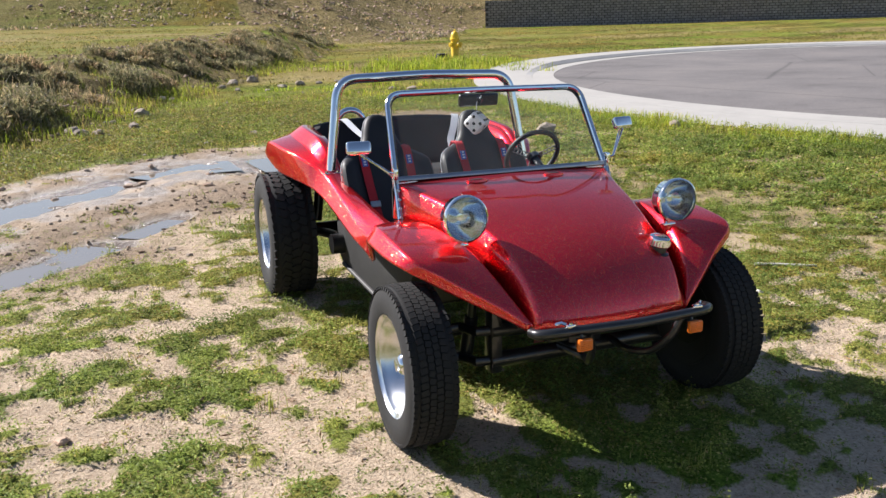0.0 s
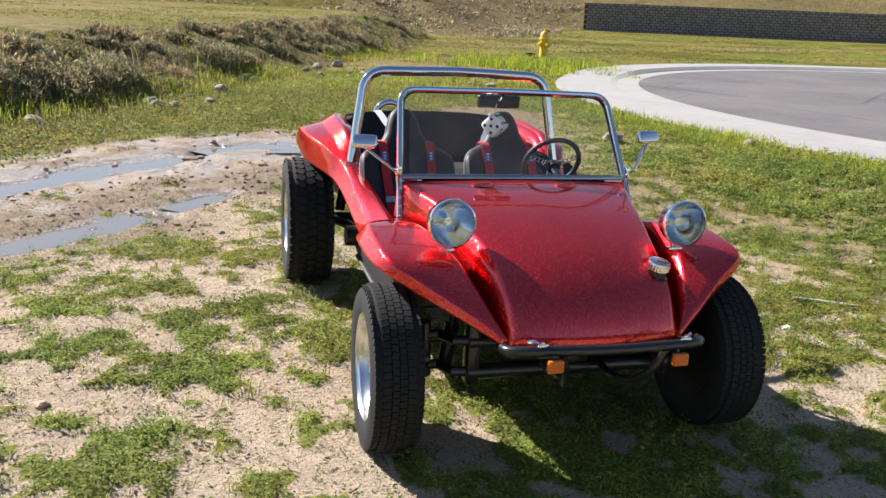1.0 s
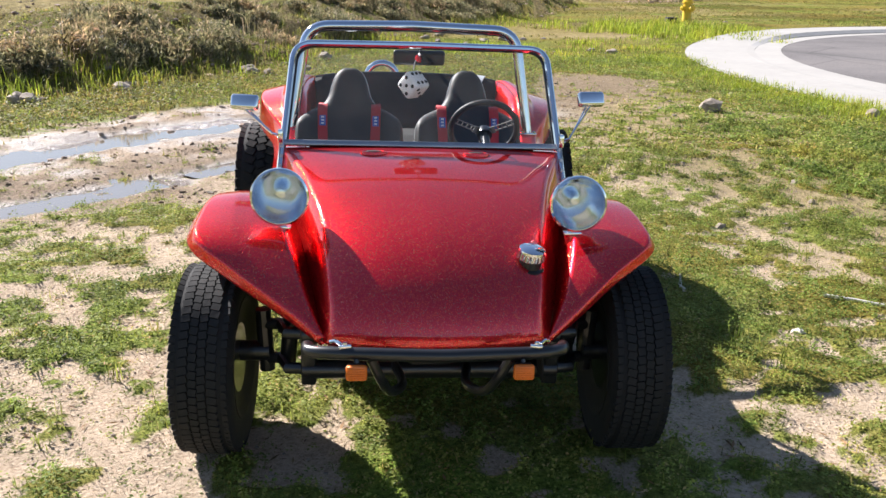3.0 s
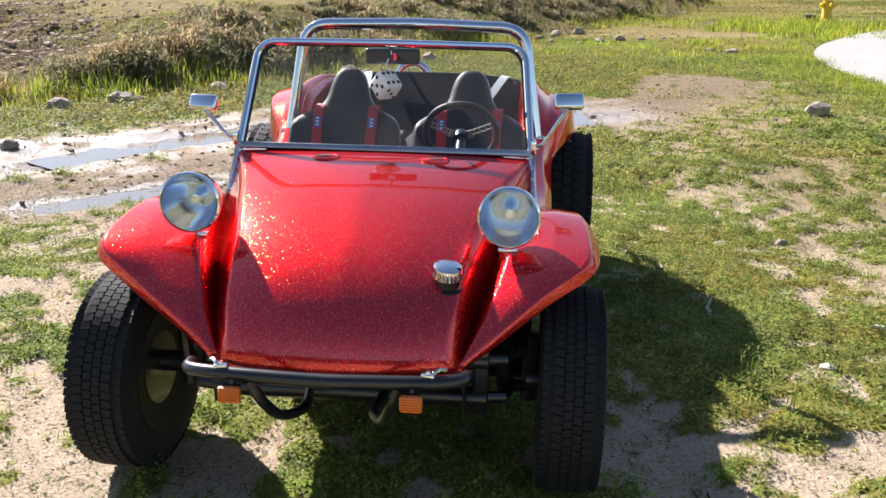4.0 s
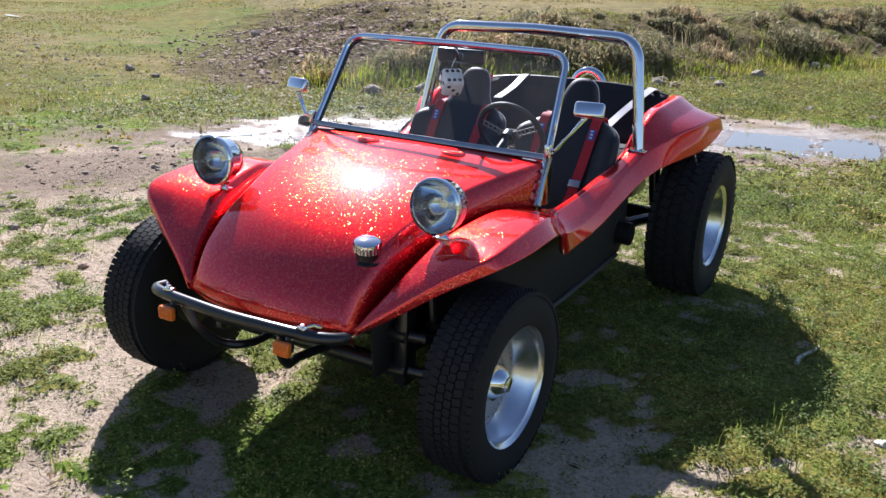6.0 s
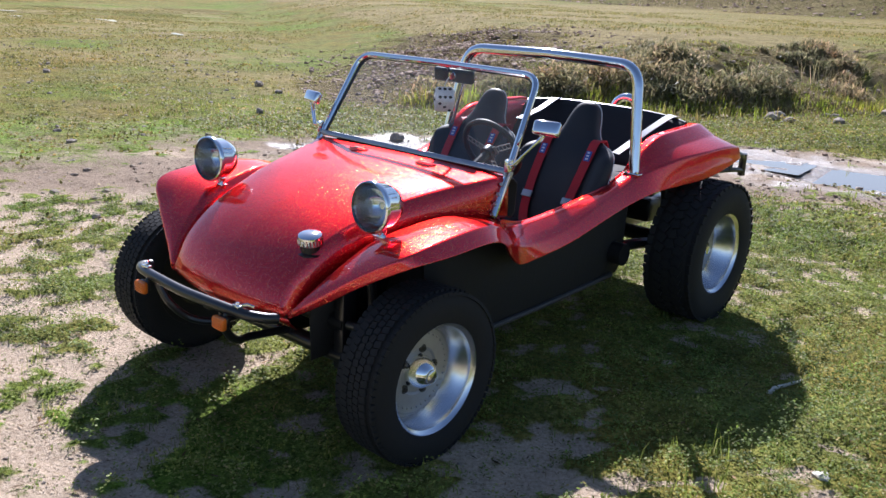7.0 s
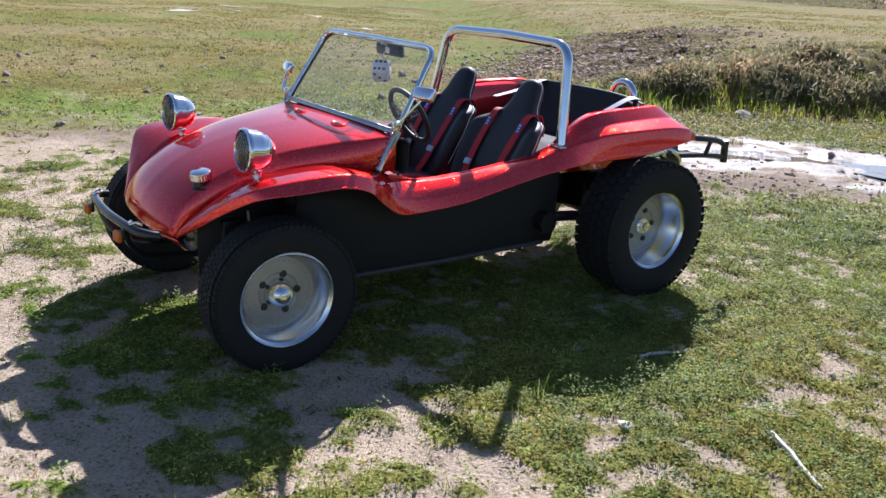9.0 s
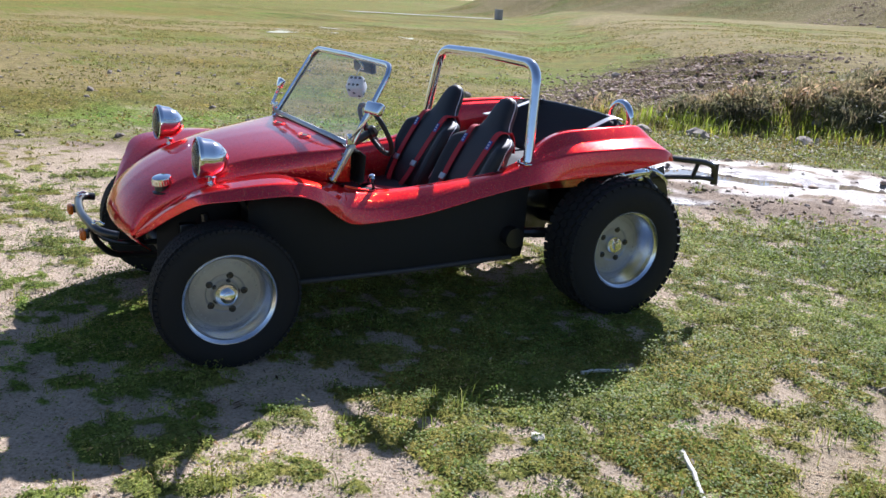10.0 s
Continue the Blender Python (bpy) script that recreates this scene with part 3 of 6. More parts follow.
def covers(x, y):
    """How far weeds hide the soil, how wet it is, how stony, how grown over, how muddy."""
    x, y = np.asarray(x, float), np.asarray(y, float)
    patch = fbm(x, y, 0.11, 5, 3) * 0.64 + fbm(x * 0.75, y, 0.32, 8, 2) * 0.24 + fbm(x, y, 1.9, 7, 2) * 0.12
    want = 0.49 + 0.03 * smooth(0.5, 1.6, x) + 0.105 * smooth(-0.7, 0.1, x) * smooth(-0.95, -0.5, y) * (1 - smooth(1.3, 2.0, x)) * (1 - smooth(0.55, 0.85, x) * (1 - smooth(0.1, 0.5, y)))
    want = want - 0.08 * (1 - smooth(-1.0, -0.6, y)) * smooth(-0.9, 0.2, x) * (1 - smooth(1.3, 2.4, x))
    want = want + 0.03 * smooth(4.0, 7.5, x + 0.3 * y) + 0.10 * (fbm(x, y, 2.6, 79, 2) - 0.5) * smooth(1.0, 3.0, x + 0.4 * y)
    want = want + 0.035 * (1 - smooth(-0.9, -0.4, x)) * (1 - smooth(0.8, 1.8, y))
    want = want + 0.085 * spots(x, y, WEEDY) - 0.10 * spots(x, y, BARE) - 0.03 * (1 - smooth(-0.8, -0.5, x)) * (1 - smooth(1.5, 2.5, y))
    track = np.minimum(away(x, y, [(-6.5, -0.5), (-3.3, 2.6), (-1.2, 5.2), (0.6, 6.4), (2.6, 8.6), (3.2, 10.5)]), away(x, y, [(-7, 1.0), (-3.6, 4.6), (-1.0, 7.4), (1.4, 7.9)]))
    want = want - 0.17 * (1 - smooth(0.35, 1.3, track + 0.6 * (patch - 0.5)))
    beyond = smooth(0.4, 1.6, (y - 4.6) * 0.75 - x * 0.62 - 0.9)
    want = want + 0.22 * beyond * smooth(0.5, 1.2, track)
    want = want + 0.05 * smooth(5, 12, np.hypot(x, y)) * smooth(0.8, 1.6, track)
    soaked = np.minimum(np.minimum(away(x, y, PUDDLES[2][0]), away(x, y, PUDDLES[3][0])), away(x, y, PUDDLES[4][0]))
    wet = np.clip(np.maximum(puddle_depth(x, y) * 1.5, 0.9 * (1 - smooth(0.3, 1.5, soaked + 1.6 * (fbm(x, y, 0.7, 63, 4) - 0.5))) * smooth(0.40, 0.60, fbm(x, y, 0.32, 67, 4))), 0, 1)
    dn, df = away(x, y, BANK_NEAR), away(x, y, BANK_FAR)
    on = inside(x, y, BANK_LOOP)
    rubble = away(x, y, HEAP) / 2.0
    stony = np.where(on, np.clip(1.1 - smooth(0.4, 1.4, rubble + 1.2 * (patch - 0.5)), 0, 1), 0.0)
    flank = on & (dn < 4.0)
    stony = np.maximum(stony, np.where(flank, 0.85 * smooth(0.36, 0.50, patch), 0))
    hd = away(x, y, HILL_FOOT)
    on_hill = inside(x, y, HILL_LOOP) & (hd < 22)
    stony = np.maximum(stony, np.where(on_hill, 0.8 + 0.2 * smooth(0.36, 0.50, fbm(x, y, 7, 51, 4)), 0))
    cover = np.clip((patch - (1 - want)) * 9.0 + 0.5, 0, 1)
    cover = cover * (1 - wet) * (1 - 0.85 * stony)
    plateau = on & (np.minimum(dn, df) > 4)
    cover = np.where(plateau, np.clip(0.40 + 0.9 * (fbm(x, y, 9, 71, 4) - 0.45), 0, 1), cover)
    distant = smooth(15, 22, y) * (1 - on) * (1 - np.where(on_hill, 1, 0))
    cover = cover * (1 - distant) + distant * np.clip(0.55 + 1.5 * (fbm(x, y * 2.2, 7, 73, 4) - 0.47), 0, 1)
    stony = np.maximum(stony, 0.7 * distant * smooth(0.50, 0.62, fbm(x, y * 2.5, 5, 75, 4)))
    open_field = smooth(-3, -6, x) * (1 - on)
    cover = cover * (1 - open_field) + open_field * np.clip(0.50 + 1.0 * (patch - 0.5) + 1.1 * (fbm(x, y * 1.6, 4, 77, 4) - 0.5), 0, 1) * (1 - wet)
    reach = smooth(38, 70, np.hypot(x, y)) * (1 - on) * (1 - np.where(on_hill, 1, 0))
    cover = np.maximum(cover, reach * np.clip(0.75 + 0.8 * (fbm(x, y, 14, 99, 3) - 0.5), 0, 1))
    meadow = np.clip(np.where(plateau, 1.0, 0.0) + distant + open_field * smooth(0.6, 1.8, track) + smooth(60, 90, np.hypot(x, y)), 0, 1)
    meadow = np.maximum(meadow, 0.85 * smooth(4.5, 7.5, y) * smooth(0.7, 1.5, track))
    meadow = np.maximum(meadow, 0.75 * smooth(2.0, 4.0, x + 0.25 * y))
    mud = np.maximum(wet, 0.75 * (1 - smooth(0.3, 1.3, track + 1.0 * (fbm(x, y, 0.8, 65, 3) - 0.5))) * smooth(1.0, 2.5, y - 0.5 * x))
    return cover, wet, stony, meadow, mud


def spaced(lo, hi, step, reach, growth):
    """Grid lines: even between lo and hi, then wider and wider out to reach."""
    mid = list(np.arange(lo, hi + step / 2, step))
    right, s = [hi], step
    while right[-1] < reach:
        s *= growth
        right.append(right[-1] + s)
    left, s = [lo], step
    while left[-1] > -reach:
        s *= growth
        left.append(left[-1] - s)
    return np.array(left[:0:-1] + mid + right[1:])


def build_ground():
    xs, ys = spaced(-4.6, 4.4, 0.045, 900, 1.044), spaced(-4.2, 8.6, 0.045, 900, 1.044)
    gx, gy = np.meshgrid(xs, ys)
    kinds = covers(gx, gy)
    z = land(gx, gy) + 0.014 * kinds[0] * (np.hypot(gx, gy) < 14)
    verts = np.stack([gx, gy, z], -1).reshape(-1, 3)
    w, h = len(xs), len(ys)
    i = (np.arange(h - 1)[:, None] * w + np.arange(w - 1)[None]).ravel()
    ob = bulk("ground", verts, np.stack([i, i + 1, i + w + 1, i + w], -1), GROUND)
    for name, values in zip(("cover", "wet", "stony", "meadow", "mud"), kinds):
        ob.data.attributes.new(name, "FLOAT", "POINT").data.foreach_set("value", np.asarray(values, np.float32).ravel())
    return tagged(ob, "pale sandy ground with patchy green weeds and a grassy earth bank", "ground", kind="structure")


build_ground()


# ---- the buggy ----
# Its own frame: x to its left side, y to its tail, z up, front axle at y = 0. It leans a degree with the ground.
buggy = thing("dune_buggy", "red metal-flake open dune buggy parked on sandy weedy ground", "dune buggy", at=pose(0, 0, 0, 0, 1.0, 0))


def mirrored(p, side):
    return (p[0] * side, p[1], p[2])


# flank of the body, station by station from the nose to the tail:
# inner edge, crest, lower edge of the fender; the two between them follow from the inner edge and the crest
FLANK = [
    ((0.338, -0.335, 0.490), None, None, (0.352, -0.334, 0.494), (0.348, -0.328, 0.476)),
    ((0.365, -0.270, 0.545), (0.390, -0.278, 0.568), None, (0.466, -0.280, 0.580), (0.474, -0.266, 0.552)),
    ((0.392, -0.170, 0.612), (0.434, -0.188, 0.650), None, (0.592, -0.216, 0.668), (0.606, -0.202, 0.632)),
    ((0.418, -0.045, 0.670), (0.470, -0.070, 0.722), None, (0.712, -0.140, 0.744), (0.736, -0.126, 0.706)),
    ((0.444, 0.085, 0.703), (0.498, 0.070, 0.757), None, (0.732, 0.030, 0.774), (0.770, 0.030, 0.722)),
    ((0.485, 0.250, 0.735), (0.535, 0.250, 0.776), None, (0.726, 0.235, 0.782), (0.768, 0.250, 0.728)),
    ((0.530, 0.420, 0.750), None, None, (0.703, 0.380, 0.757), (0.733, 0.385, 0.688)),
    ((0.552, 0.530, 0.738), None, None, (0.680, 0.470, 0.700), (0.698, 0.475, 0.618)),
    ((0.550, 0.610, 0.700), None, None, (0.650, 0.570, 0.635), (0.667, 0.580, 0.556)),
    ((0.535, 0.740, 0.682), None, None, (0.628, 0.730, 0.612), (0.648, 0.730, 0.550)),
    ((0.530, 0.970, 0.690), None, None, (0.624, 0.960, 0.628), (0.652, 0.960, 0.574)),
    ((0.530, 1.190, 0.712), None, None, (0.620, 1.200, 0.688), (0.658, 1.200, 0.624)),
    ((0.535, 1.400, 0.740), None, None, (0.618, 1.420, 0.742), (0.664, 1.420, 0.668)),
    ((0.545, 1.560, 0.800), None, None, (0.640, 1.580, 0.795), (0.682, 1.580, 0.697)),
    ((0.552, 1.660, 0.890), (0.590, 1.662, 0.890), (0.640, 1.670, 0.842), (0.690, 1.680, 0.832), (0.712, 1.680, 0.716)),
    ((0.555, 1.780, 0.945), (0.602, 1.780, 0.945), (0.655, 1.790, 0.885), (0.735, 1.790, 0.865), (0.752, 1.790, 0.732)),
    ((0.556, 1.950, 0.960), (0.604, 1.950, 0.960), (0.668, 1.960, 0.902), (0.778, 1.960, 0.884), (0.795, 1.960, 0.750)),
    ((0.548, 2.150, 0.967), (0.598, 2.160, 0.967), (0.668, 2.170, 0.912), (0.792, 2.170, 0.890), (0.810, 2.170, 0.785)),
    ((0.525, 2.290, 0.965), (0.572, 2.310, 0.960), (0.650, 2.330, 0.905), (0.788, 2.320, 0.875), (0.806, 2.320, 0.810)),
    ((0.500, 2.400, 0.905), (0.548, 2.410, 0.898), (0.630, 2.420, 0.862), (0.765, 2.400, 0.848), (0.782, 2.400, 0.806)),
]


def body_flank(side):
    rails = [[], [], [], [], [], []]
    for a, b, c, d, e in FLANK:
        a, d, e = np.array(a), np.array(d), np.array(e)
        b = a * 0.68 + d * 0.32 if b is None else np.array(b)
        c = b * 0.44 + d * 0.56 if c is None else np.array(c)
        for rail, q in zip(rails, (a, b + (0, 0, 0.006), c + (0, 0, 0.008), d, e, e + (-0.016, 0, 0.004))):
            rail.append(q)
    rails = [catmull(r, 120) for r in rails]
    # the fibreglass sits a little towards the right side at the front
    for rail in rails:
        rail[:, 0] -= side * 0.020 * (1 - smooth(0.2, 0.9, rail[:, 1])) * smooth(0.40, 0.62, rail[:, 0])
    bm = bmesh.new()
    sheet(bm, [[mirrored(q, side) for q in fillet([r[i] for r in rails], 0.010, 5)] for i in range(120)])
    return thicken(part("fender_panel", bm, RED, buggy, "red metal-flake body side with flared fenders", 50), 0.006, -side)


for side in (1, -1):
    body_flank(side)

# bonnet, row by row from the lower lip to the windscreen: middle (y, z), shoulder and seam to the fender
HOOD = [
    ((-0.366, 0.468), (0.290, -0.332, 0.474), (0.330, -0.330, 0.480)),
    ((-0.380, 0.505), (0.300, -0.344, 0.508), (0.339, -0.334, 0.492)),
    ((-0.350, 0.582), (0.308, -0.312, 0.574), (0.352, -0.290, 0.528)),
    ((-0.288, 0.661), (0.322, -0.254, 0.640), (0.368, -0.240, 0.560)),
    ((-0.184, 0.736), (0.334, -0.153, 0.712), (0.392, -0.150, 0.618)),
    ((-0.040, 0.797), (0.355, -0.015, 0.770), (0.420, -0.030, 0.672)),
    ((0.150, 0.848), (0.397, 0.160, 0.820), (0.456, 0.130, 0.708)),
    ((0.340, 0.878), (0.446, 0.345, 0.851), (0.505, 0.330, 0.738)),
    ((0.500, 0.890), (0.498, 0.500, 0.872), (0.542, 0.475, 0.745)),
    ((0.610, 0.894), (0.540, 0.610, 0.886), (0.556, 0.600, 0.735)),
]


def hood_half(row, side):
    (cy, cz), f, s = row
    f, s, c = np.array(f), np.array(s), np.array((0, cy, cz))
    m1, m2 = c * 0.55 + f * 0.45, c * 0.2 + f * 0.8
    m1[1:] = c[1:] * 0.82 + f[1:] * 0.18
    m2[1:] = c[1:] * 0.42 + f[1:] * 0.58
    line = fillet(list(catmull([c, m1, m2, f], 10)) + [s], 0.05, 6)
    return [mirrored(q, side) for q in line]


def bonnet():
    rows = [hood_half(r, -1)[:0:-1] + hood_half(r, 1) for r in HOOD]
    cols = [catmull(c, 56) for c in zip(*rows)]
    bm = bmesh.new()
    sheet(bm, [[c[i] for c in cols] for i in range(56)])
    ob = thicken(part("bonnet", bm, RED, buggy, "red metal-flake bonnet with glitter in the clear coat", 50), 0.006, 1)
    for x in (-0.19, 0.20):
        # shallow finger dents below the windscreen, each with a black disc for its shade
        bm = bmesh.new()
        turned(bm, [(0.0, -0.004), (0.026, -0.002), (0.034, 0.003), (0.041, 0.0), (0.043, -0.012)], 24, pose(x, 0.505, 0.8985, -4, 0, 0) @ Matrix.Diagonal((1.2, 0.75, 1, 1)))
        vent = part("cowl_vent", bm, RED, ob)
        bm = bmesh.new()
        turned(bm, [(0.0, 0.0012), (0.024, 0.0014), (0.027, -0.001)], 24, pose(x, 0.505, 0.9005, -4, 0, 0) @ Matrix.Diagonal((1.15, 0.6, 1, 1)))
        part("vent_mouth", bm, MATT, vent)
    bm = bmesh.new()
    rows = [[(x, -0.366 + 0.04 * (abs(x) / 0.33) ** 2, 0.467) for x in np.linspace(-0.33, 0.33, 15)],
            [(x * 0.97, -0.345 + 0.04 * (abs(x) / 0.33) ** 2, 0.44) for x in np.linspace(-0.33, 0.33, 15)],
            [(x * 0.9, -0.26, 0.40) for x in np.linspace(-0.33, 0.33, 15)]]
    sheet(bm, rows)
    thicken(part("front_valance", bm, RED, buggy), 0.006)
    return ob


bonnet()


def tub():
    """Black lower body, floor, cockpit walls, rear well and tail."""
    for side in (1, -1):
        bm = bmesh.new()
        rows = []
        for y, top in ((0.12, 0.70), (0.25, 0.70), (0.38, 0.70), (0.5, 0.70), (0.62, 0.63), (0.9, 0.62), (1.2, 0.66), (1.45, 0.70), (1.62, 0.74)):
            low = 0.255 + 0.02 * smooth(1.2, 1.6, y) + (0.31 * (1 - smooth(0.38, 0.66, y)) if side < 0 else 0)
            rows.append([(side * 0.535, y, top), (side * 0.552, y, top - 0.1), (side * 0.548, y, min(low + 0.06, top - 0.11)), (side * 0.53, y, low), (side * 0.42, y, low)])
        sheet(bm, rows)
        thicken(part("side_panel", bm, MATT, buggy, "matt black lower side panel"), 0.01, 0)
        bm = bmesh.new()
        tube(bm, [(side * 0.545, 0.60 if side < 0 else 0.16, 0.262), (side * 0.548, 0.9, 0.262), (side * 0.545, 1.55, 0.275)], 0.012, 10)
        part("sill_rail", bm, SILL, buggy, "worn grey steel rail under the door sill")
        # cockpit wall, from the edge of the sill down to the floor
        bm = bmesh.new()
        rim = [(0.552, 0.58, 0.72), (0.535, 0.74, 0.682), (0.530, 0.97, 0.690), (0.530, 1.19, 0.712), (0.535, 1.40, 0.740), (0.545, 1.56, 0.795)]
        rows = [[mirrored(q, side), (side * 0.505, q[1], q[2] - 0.05), (side * 0.49, q[1], 0.32)] for q in catmull(rim, 24)]
        sheet(bm, rows)
        thicken(part("cockpit_wall", bm, RED, buggy, "red painted inner cockpit wall"), 0.004)
        # wall of the rear well
        bm = bmesh.new()
        rim = [(0.545, 1.56, 0.80), (0.552, 1.66, 0.888), (0.554, 1.78, 0.942), (0.554, 1.95, 0.957), (0.546, 2.15, 0.964), (0.523, 2.285, 0.962)]
        rows = [[mirrored(q, side), (side * (q[0] - 0.03), q[1], q[2] - 0.06), (side * 0.48, q[1], 0.62)] for q in catmull(rim, 20)]
        sheet(bm, rows)
        thicken(part("rear_well_wall", bm, RED, buggy, "red painted wall inside the rear well"), 0.004)
    bm = bmesh.new()
    sheet(bm, [[(x, y, z) for x in (-0.5, 0, 0.5)] for y, z in ((0.14, 0.66), (0.42, 0.58), (0.62, 0.33), (0.8, 0.30), (1.1, 0.30), (1.65, 0.30))])
    thicken(part("floor_pan", bm, MATT, buggy, "black floor pan"), 0.03)
    bm = bmesh.new()
    arch = [(-0.11, 0.29), (-0.105, 0.38), (-0.085, 0.425), (-0.04, 0.445), (0.04, 0.445), (0.085, 0.425), (0.105, 0.38), (0.11, 0.29)]
    sheet(bm, [[(x, y, z) for x, z in arch] for y in np.linspace(0.64, 1.63, 8)])
    thicken(part("tunnel", bm, RED, buggy, "red painted tunnel between the seats"), 0.006)
    bm = bmesh.new()
    sheet(bm, [[(x, y, z) for x in np.linspace(-0.5, 0.5, 9)] for y, z in ((1.62, 0.30), (1.66, 0.66), (1.80, 0.72), (2.0, 0.73))])
    thicken(part("rear_shelf", bm, CLOTH, buggy, "black carpeted shelf behind the seats"), 0.01)
    # back of the well: a bowed black cover up to the rim
    bm = bmesh.new()
    rows = []
    for k in np.linspace(0, 1, 10):
        rows.append([(x * (1 - 0.03 * k), 2.0 + 0.285 * k ** 0.8 - 0.05 * (abs(x) / 0.53) ** 4 * k, 0.73 + 0.262 * k - 0.03 * (abs(x) / 0.53) ** 3 * k) for x in np.linspace(-0.53, 0.53, 25)])
    sheet(bm, rows)
    thicken(part("rear_cover", bm, CLOTH, buggy, "black cloth cover behind the seats"), 0.006)
    bm = bmesh.new()
    edge = [(x, 2.288 - 0.05 * (abs(x) / 0.53) ** 4, 0.994 - 0.03 * (abs(x) / 0.53) ** 3) for x in np.linspace(-0.515, 0.515, 31)]
    tube(bm, edge, 0.009, 8)
    part("rear_rim", bm, BLACK, buggy)
    bm = bmesh.new()
    rows = []
    for y, z in ((2.285, 0.985), (2.31, 0.978), (2.36, 0.93), (2.42, 0.86), (2.45, 0.80)):
        rows.append([(x * (1 - (y - 2.285) * 0.2), y - 0.02 * (abs(x) / 0.52) ** 3, z - 0.025 * (abs(x) / 0.52) ** 3) for x in np.linspace(-0.525, 0.525, 19)])
    sheet(bm, rows)
    thicken(part("tail_panel", bm, RED, buggy), 0.006)
    # fascia under the windscreen
    bm = bmesh.new()
    sheet(bm, [[(x, y, z - 0.01 * (abs(x) / 0.54) ** 2) for x in np.linspace(-0.535, 0.535, 13)] for y, z in ((0.61, 0.889), (0.66, 0.885), (0.69, 0.86), (0.685, 0.74), (0.66, 0.72))])
    dash = thicken(part("dashboard", bm, MATT, buggy, "black dashboard"), 0.008)
    for x in (0.16, 0.27, 0.38):
        bm = bmesh.new()
        turned(bm, [(0.0, 0.004), (0.032, 0.004), (0.036, 0.010), (0.040, 0.010), (0.040, -0.01)], 24, pose(x, 0.688, 0.80, -90, 0, 0) @ pose(0, 0, 0, 180, 0, 0))
        part("gauge", bm, CHROME, dash, "chrome-rimmed round gauge")


tub()


# ---- wheels ----
def wheel(x, y, z, steer, r, width, rim_r, recess, spread, rows, name):
    """One wheel whose outer face looks along +x or -x: alloy disc, tyre, cone cap, nuts on black discs for shaded
    holes, and rivets.
    """
    side = 1 if x > 0 else -1
    m = pose(x, y, z, 0, 0, steer) @ pose(0, 0, 0, 0, 90 * side, 0)
    hw = width / 2
    bm = bmesh.new()
    out = hw * 0.93
    # dished rim: outer lip, barrel, disc, then the back of the barrel
    turned(bm, [(rim_r * 0.76, out - recess), (rim_r * 0.80, out - recess + 0.012), (rim_r * 0.85, out - recess * 0.45), (rim_r * 0.90, out - recess * 0.35), (rim_r * 0.93, out - 0.012),
                (rim_r * 0.985, out - 0.004), (rim_r, out + 0.002), (rim_r * 1.008, out - 0.004), (rim_r * 0.99, out - 0.03),
                (rim_r * 0.95, 0.0), (rim_r * 0.95, -hw * 0.85), (rim_r, -hw * 0.93), (rim_r * 0.92, -hw * 0.92), (rim_r * 0.88, -hw * 0.3), (rim_r * 0.86, out - recess - 0.01), (rim_r * 0.76, out - recess - 0.008)], 72, closed=True)
    ob = part(name, bm, ALLOY, buggy, "polished riveted alloy wheel with a deep lip")
    ob.matrix_basis = m
    bm = bmesh.new()
    turned(bm, [(0.0, out - recess), (rim_r * 0.40, out - recess), (rim_r * 0.44, out - recess + 0.006), (rim_r * 0.74, out - recess + 0.004), (rim_r * 0.79, out - recess + 0.001), (rim_r * 0.79, out - recess - 0.006), (0.0, out - recess - 0.006)], 72)
    part("wheel_disc", bm, DISC, ob, "brushed alloy wheel centre")
    # black plate over the inner barrel, in place of the shade in its recess
    bm = bmesh.new()
    turned(bm, [(0.0, -hw * 0.72), (rim_r * 0.86, -hw * 0.84), (rim_r * 0.95, -hw * 0.97), (rim_r * 1.01, -hw * 1.0), (rim_r * 1.02, -hw * 0.90), (rim_r * 0.90, -hw * 0.68), (0.0, -hw * 0.66)], 48)
    part("brake_backplate", bm, MATT, ob)
    # tyre carcass
    bm = bmesh.new()
    turned(bm, [(rim_r * 0.97, -hw * 0.80), (rim_r * 1.02, -hw * 0.98), (r * 0.80, -hw * 1.06), (r * 0.90, -hw * 1.03), (r * 0.955, -hw * 0.93), (r * 0.972, -hw * 0.82),
                (r * 0.978, 0.0), (r * 0.972, hw * 0.82), (r * 0.955, hw * 0.93), (r * 0.90, hw * 1.03), (r * 0.80, hw * 1.06), (rim_r * 1.10, hw * 1.03), (rim_r * 1.02, hw * 0.96), (rim_r * 0.97, hw * 0.80)], 72, closed=True)
    part("tyre", bm, RUBBER, ob, "black tyre with dusty sidewalls", 30)
    bm = bmesh.new()
    # tread: rows of lugs round the tyre, shoulder lugs wrap over the edge
    lugs = int(2 * math.pi * r / spread)
    for k, (mid, wide, slant) in enumerate(rows):
        for i in range(lugs):
            a = 2 * math.pi * (i + 0.5 * (k % 2)) / lugs
            shoulder = abs(mid) > 0.7
            radial = r * (0.958 if shoulder else 0.984)
            h = r * 0.040
            mm = pose(0, 0, 0, 0, 0, math.degrees(a)) @ pose(radial, 0, mid * hw, slant, (18 if mid > 0 else -18) * shoulder, 0)
            block(bm, (h, 2 * math.pi * r / lugs * (0.80 if shoulder or name == "rear_wheel" else 0.86), wide * hw), mm)
    tagged(part("tread", bm, RUBBER, ob, "black tread lugs round the tyre", 30), kind="stuff")
    bm = bmesh.new()
    base = out - recess
